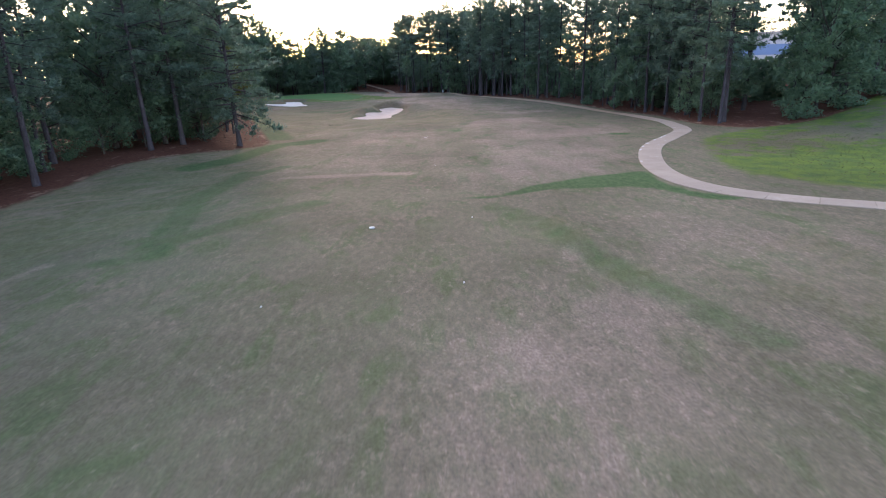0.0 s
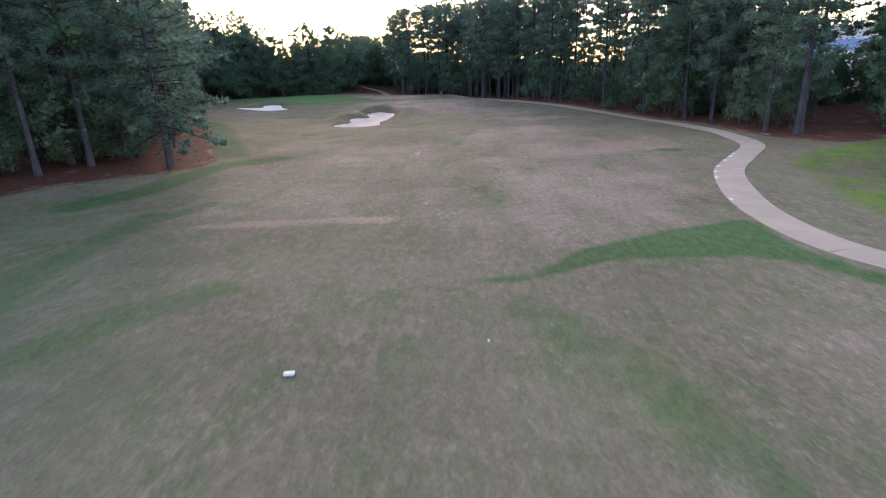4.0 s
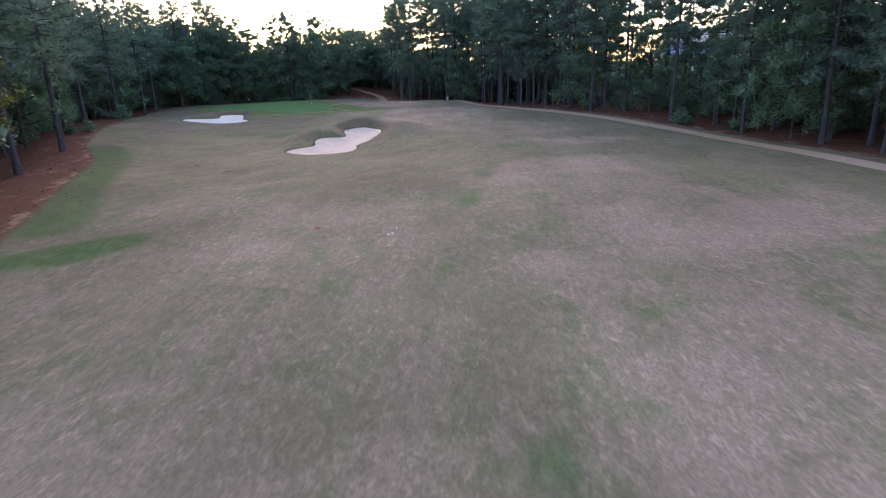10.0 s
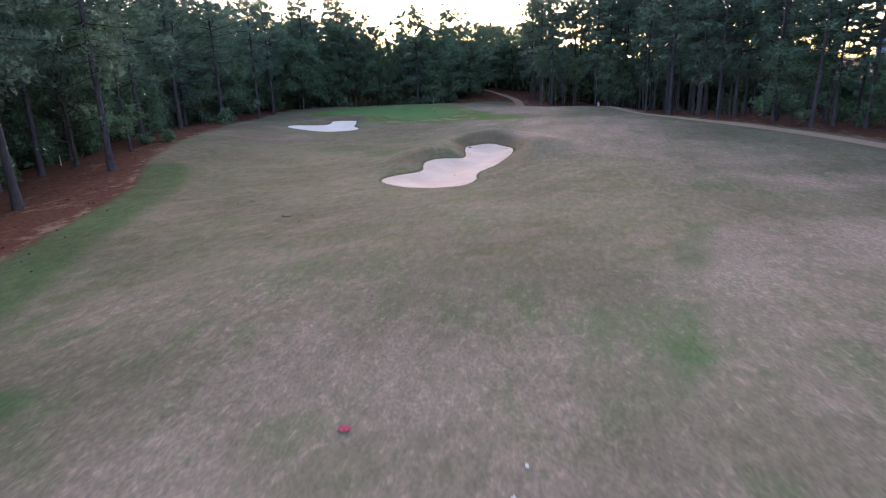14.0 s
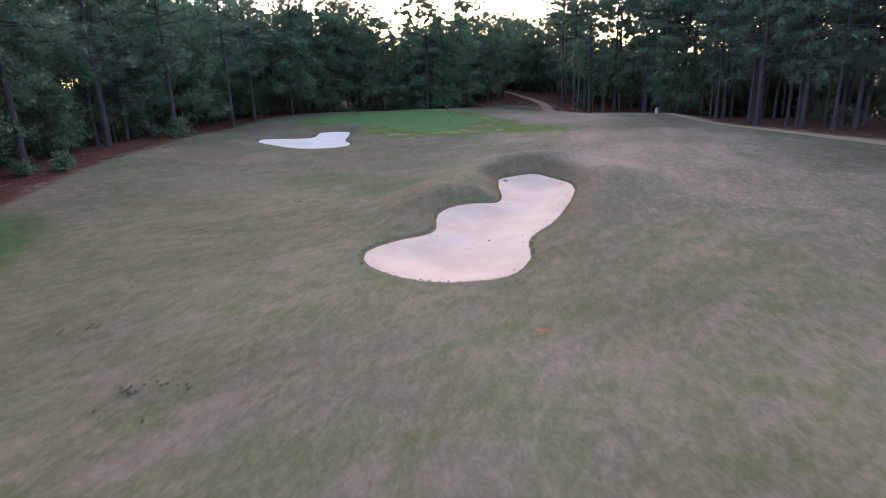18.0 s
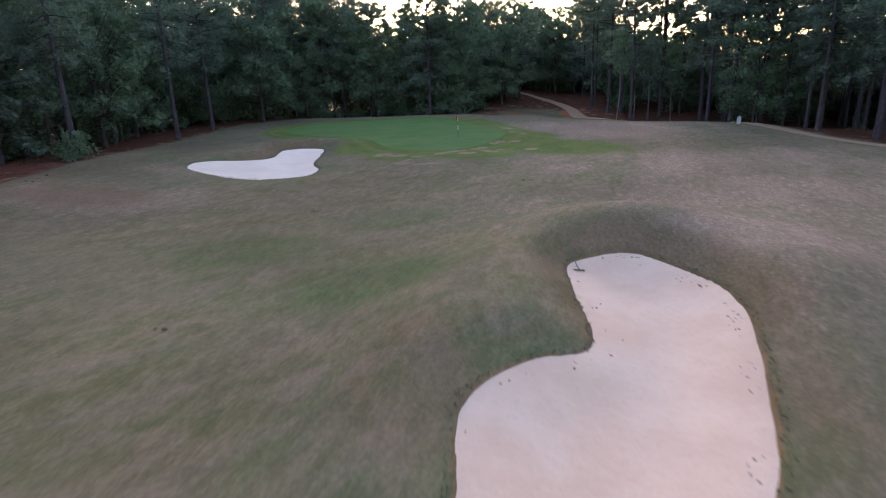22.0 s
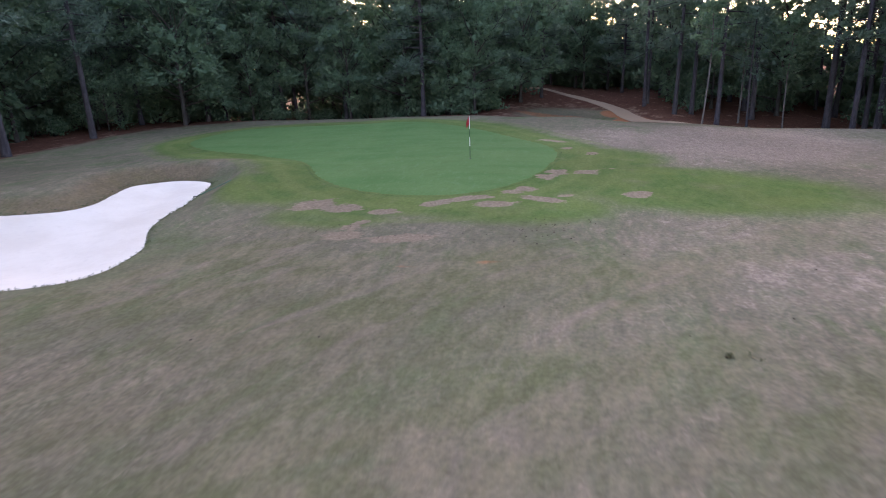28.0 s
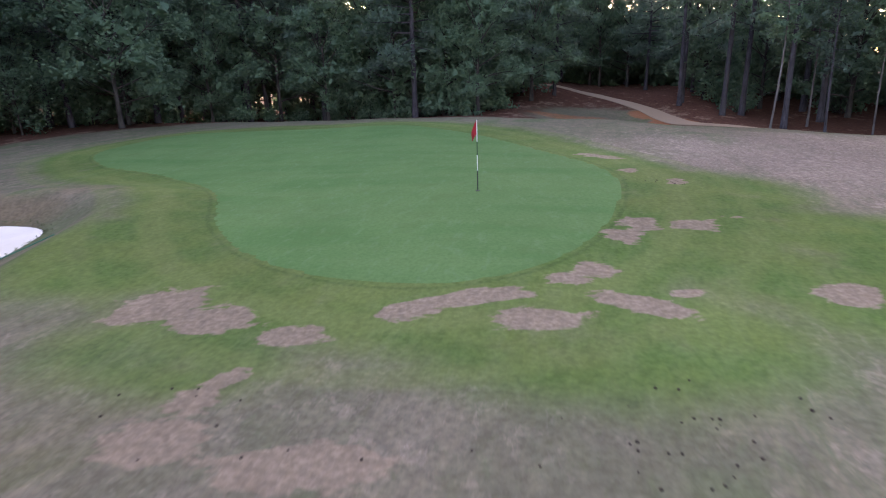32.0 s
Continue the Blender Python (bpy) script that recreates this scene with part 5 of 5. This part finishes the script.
def scrap(name, x, y, sx, sy, mat, label, category, turn, seed):
    """A crumpled flat piece."""
    rng = np.random.default_rng(seed)
    bm = bmesh.new()
    n = 6
    vs = [[bm.verts.new(((u / n - 0.5) * sx + rng.normal(0, 0.006), (v / n - 0.5) * sy + rng.normal(0, 0.006), 0.03 + rng.uniform(0, 0.05))) for v in range(n + 1)] for u in range(n + 1)]
    for u in range(n):
        for v in range(n):
            bm.faces.new((vs[u][v], vs[u + 1][v], vs[u + 1][v + 1], vs[u][v + 1]))
    me = bpy.data.meshes.new(name)
    bm.to_mesh(me)
    bm.free()
    me.materials.append(mat)
    ob = new(name, me)
    ob.matrix_basis = pose(x, y, h1(x, y), 0, 0, turn)
    ob.modifiers.new("thick", "SOLIDIFY").thickness = 0.006
    tagged(ob, label, category)


def pine_cones():
    rng = np.random.default_rng(77)
    bag = Bag()
    n = 900
    x, y = rng.uniform(-60, -22, n), rng.uniform(66, 165, n)
    d = distance(x, y, LAWN)
    keep = (d > -1.0 - rng.exponential(0.5, n)) & (d < 7)
    bm = bmesh.new()
    bmesh.ops.create_icosphere(bm, subdivisions=1, radius=1.0)
    v0 = np.array([v.co[:] for v in bm.verts])
    f0 = np.array([[v.index for v in f.verts] for f in bm.faces])
    bm.free()
    for a, b in zip(x[keep], y[keep]):
        r = rng.uniform(0.03, 0.06)
        bag.add(v0 * rng.uniform(0.6, 1.3, v0.shape) * r * [1.4, 1, 0.8] + [a, b, h1(a, b) + r * 0.5], f0)
    tagged(new("pine_cones", bag.mesh("pine_cones", M_CONE)), "dark pine cones scattered over the straw", "pine cones", kind="stuff")


def far_building():
    """The pale hall seen in gaps of the woods."""
    root = thing("warehouse", 128, 236, 0, "large pale metal warehouse with a blue band behind the woods", "building", turn=-30)
    part("wall", block(0, 0, 8.0, 110, 30, 16.5, 0), M_METALWALL, root)
    part("blue_band", block(0, -15.1, 10.6, 110, 0.3, 3.6, 0), M_BLUE, root, "faded blue lower cladding")
    part("roof", block(0, 0, 16.6, 112, 32, 0.6, 0), M_METALWALL, root)
    for k in range(36):
        part("rib", block(-54 + 3.08 * k, -15.12, 14.4, 0.25, 0.25, 3.8, 0), M_METALWALL, root)
    for k in range(5):
        part("dock_door", block(-44 + 22 * k, -15.35, 2.0, 4.0, 0.2, 4.0, 0), M_WHITE, root)


M_BLACK, M_WHITE = plain("black_paint", (0.03, 0.03, 0.03)), plain("white_paint", (0.8, 0.8, 0.8))
M_RED = plain("red_cloth", (0.42, 0.02, 0.03), 0.8)
M_WOOD = plain("grey_wood", (0.20, 0.15, 0.10), 0.8)
M_DARKGREEN, M_GREENPAINT = plain("dark_green_paint", (0.02, 0.06, 0.03)), plain("green_paint", (0.03, 0.16, 0.10))
M_BLUE, M_METALWALL = plain("faded_blue_metal", (0.22, 0.34, 0.58), 0.5), plain("pale_metal_cladding", (0.62, 0.62, 0.66), 0.5, 0.12)
M_PINKRED, M_CONE = plain("pink_red_cloth", (0.55, 0.06, 0.12), 0.8), plain("pine_cone", (0.035, 0.022, 0.016), 0.9)
M_BOXWHITE = plain("weathered_white", (0.36, 0.41, 0.46), 0.6)
flagstick()
utility_box()
bunker_rake(-12.5, 130.25, -13.1, 132.0, BUNKER_A, "bunker rake with a green handle leaning on the sand's rim")
bunker_rake(-35.9, 157.0, -34.9, 158.2, BUNKER_B, "bunker rake lying at the edge of the white sand")
yardage_marker()
golf_balls()
scrap("cloth_scrap", -6.14, 80.47, 0.30, 0.20, M_PINKRED, "small pinkish red scrap of cloth on the fairway", "scrap", 8, 1)
scrap("paper_scrap", -1.75, 78.75, 0.10, 0.22, M_WHITE, "torn white paper scrap on the fairway", "litter", 30, 2)
scrap("paper_scrap", -1.95, 78.5, 0.09, 0.20, M_WHITE, "torn white paper scrap on the fairway", "litter", -20, 3)
pine_cones()


def clods():
    rng = np.random.default_rng(31)
    bag = Bag()
    spots = [(-20.6, 152.5, 0.8, 26), (-19.6, 153.6, 0.6, 12), (-24.3, 149.1, 0.8, 4), (-26.5, 152.5, 1.2, 10), (-16, 150, 3.0, 8), (-21, 147, 4, 6), (-19.3, 166.0, 0.5, 14)]
    bm = bmesh.new()
    bmesh.ops.create_icosphere(bm, subdivisions=1, radius=1.0)
    v0 = np.array([v.co[:] for v in bm.verts])
    f0 = np.array([[v.index for v in f.verts] for f in bm.faces])
    bm.free()
    for cx, cy, r, n in spots:
        for _ in range(n):
            x, y, q = cx + rng.normal(0, r), cy + rng.normal(0, r * 0.6), rng.uniform(0.01, 0.026)
            bag.add(v0 * rng.uniform(0.6, 1.3, v0.shape) * q * [1.2, 1, 0.7] + [x, y, h1(x, y) + q * 0.3], f0)
    tagged(new("soil_clods", bag.mesh("soil_clods", M_CONE)), "small dark soil clods scattered on the grass", "clods", kind="stuff")


def stone_in_sand(x, y, r):
    bm = bmesh.new()
    bmesh.ops.create_icosphere(bm, subdivisions=2, radius=r)
    rng = np.random.default_rng(4)
    for v in bm.verts:
        v.co = v.co * float(rng.uniform(0.75, 1.2))
        v.co.z *= 0.6
    me = bpy.data.meshes.new("stone")
    bm.to_mesh(me)
    bm.free()
    me.materials.append(M_CONE)
    ob = new("stone", me)
    ob.location = (x, y, float(sand_height(np.array([x]), np.array([y]), BUNKER_A)[0]) + r * 0.25)
    tagged(ob, "small dark stone lying on the bunker sand", "stone")


def weed_tufts():
    """Dark tufts of coarse weeds in the turf."""
    rng = np.random.default_rng(61)
    bag = Bag()
    for cx, cy, r, n in WEEDS:
        q = rng.normal(0, 1, (n, 2)) * [r, r * 0.5] + [cx, cy]
        p = np.stack([q[:, 0], q[:, 1], height(q[:, 0], q[:, 1]) - 0.01], 1)
        bag.add(*blades(rng, p, np.tile([[0, 0, 1.0]], (n, 1)), 7, 0.10, 0.03, 0.9))
    tagged(new("weed_tufts", bag.mesh("weed_tufts", M_WEED)), "dark coarse weed tufts in the thin turf", "weeds", kind="stuff")


WEEDS = [(-18.4, 100.6, 0.16, 12), (-17.6, 101.2, 0.4, 7), (-22.8, 103.3, 0.5, 7), (-18.2, 99.6, 0.7, 3), (-25.1, 123.2, 0.10, 4), (-27.3, 138.0, 0.15, 5), (-16.2, 145.4, 0.10, 6)]
M_WEED = leaf_material("weed_blades", (0.075, 0.095, 0.045), (0.110, 0.125, 0.058), (0.100, 0.092, 0.056), 0.2)
weed_tufts()
clods()
stone_in_sand(-11.4, 117.4, 0.06)
far_building()
stake = tagged(new("boundary_stake", None), "thin white stake in the pine straw", "stake")
stake.matrix_basis = pose(-45.0, 110.3, h1(-45.0, 110.3), 2, 3, 0)
part("post", block(0, 0, 0.42, 0.05, 0.05, 0.9, 0.006), M_WHITE, stake)
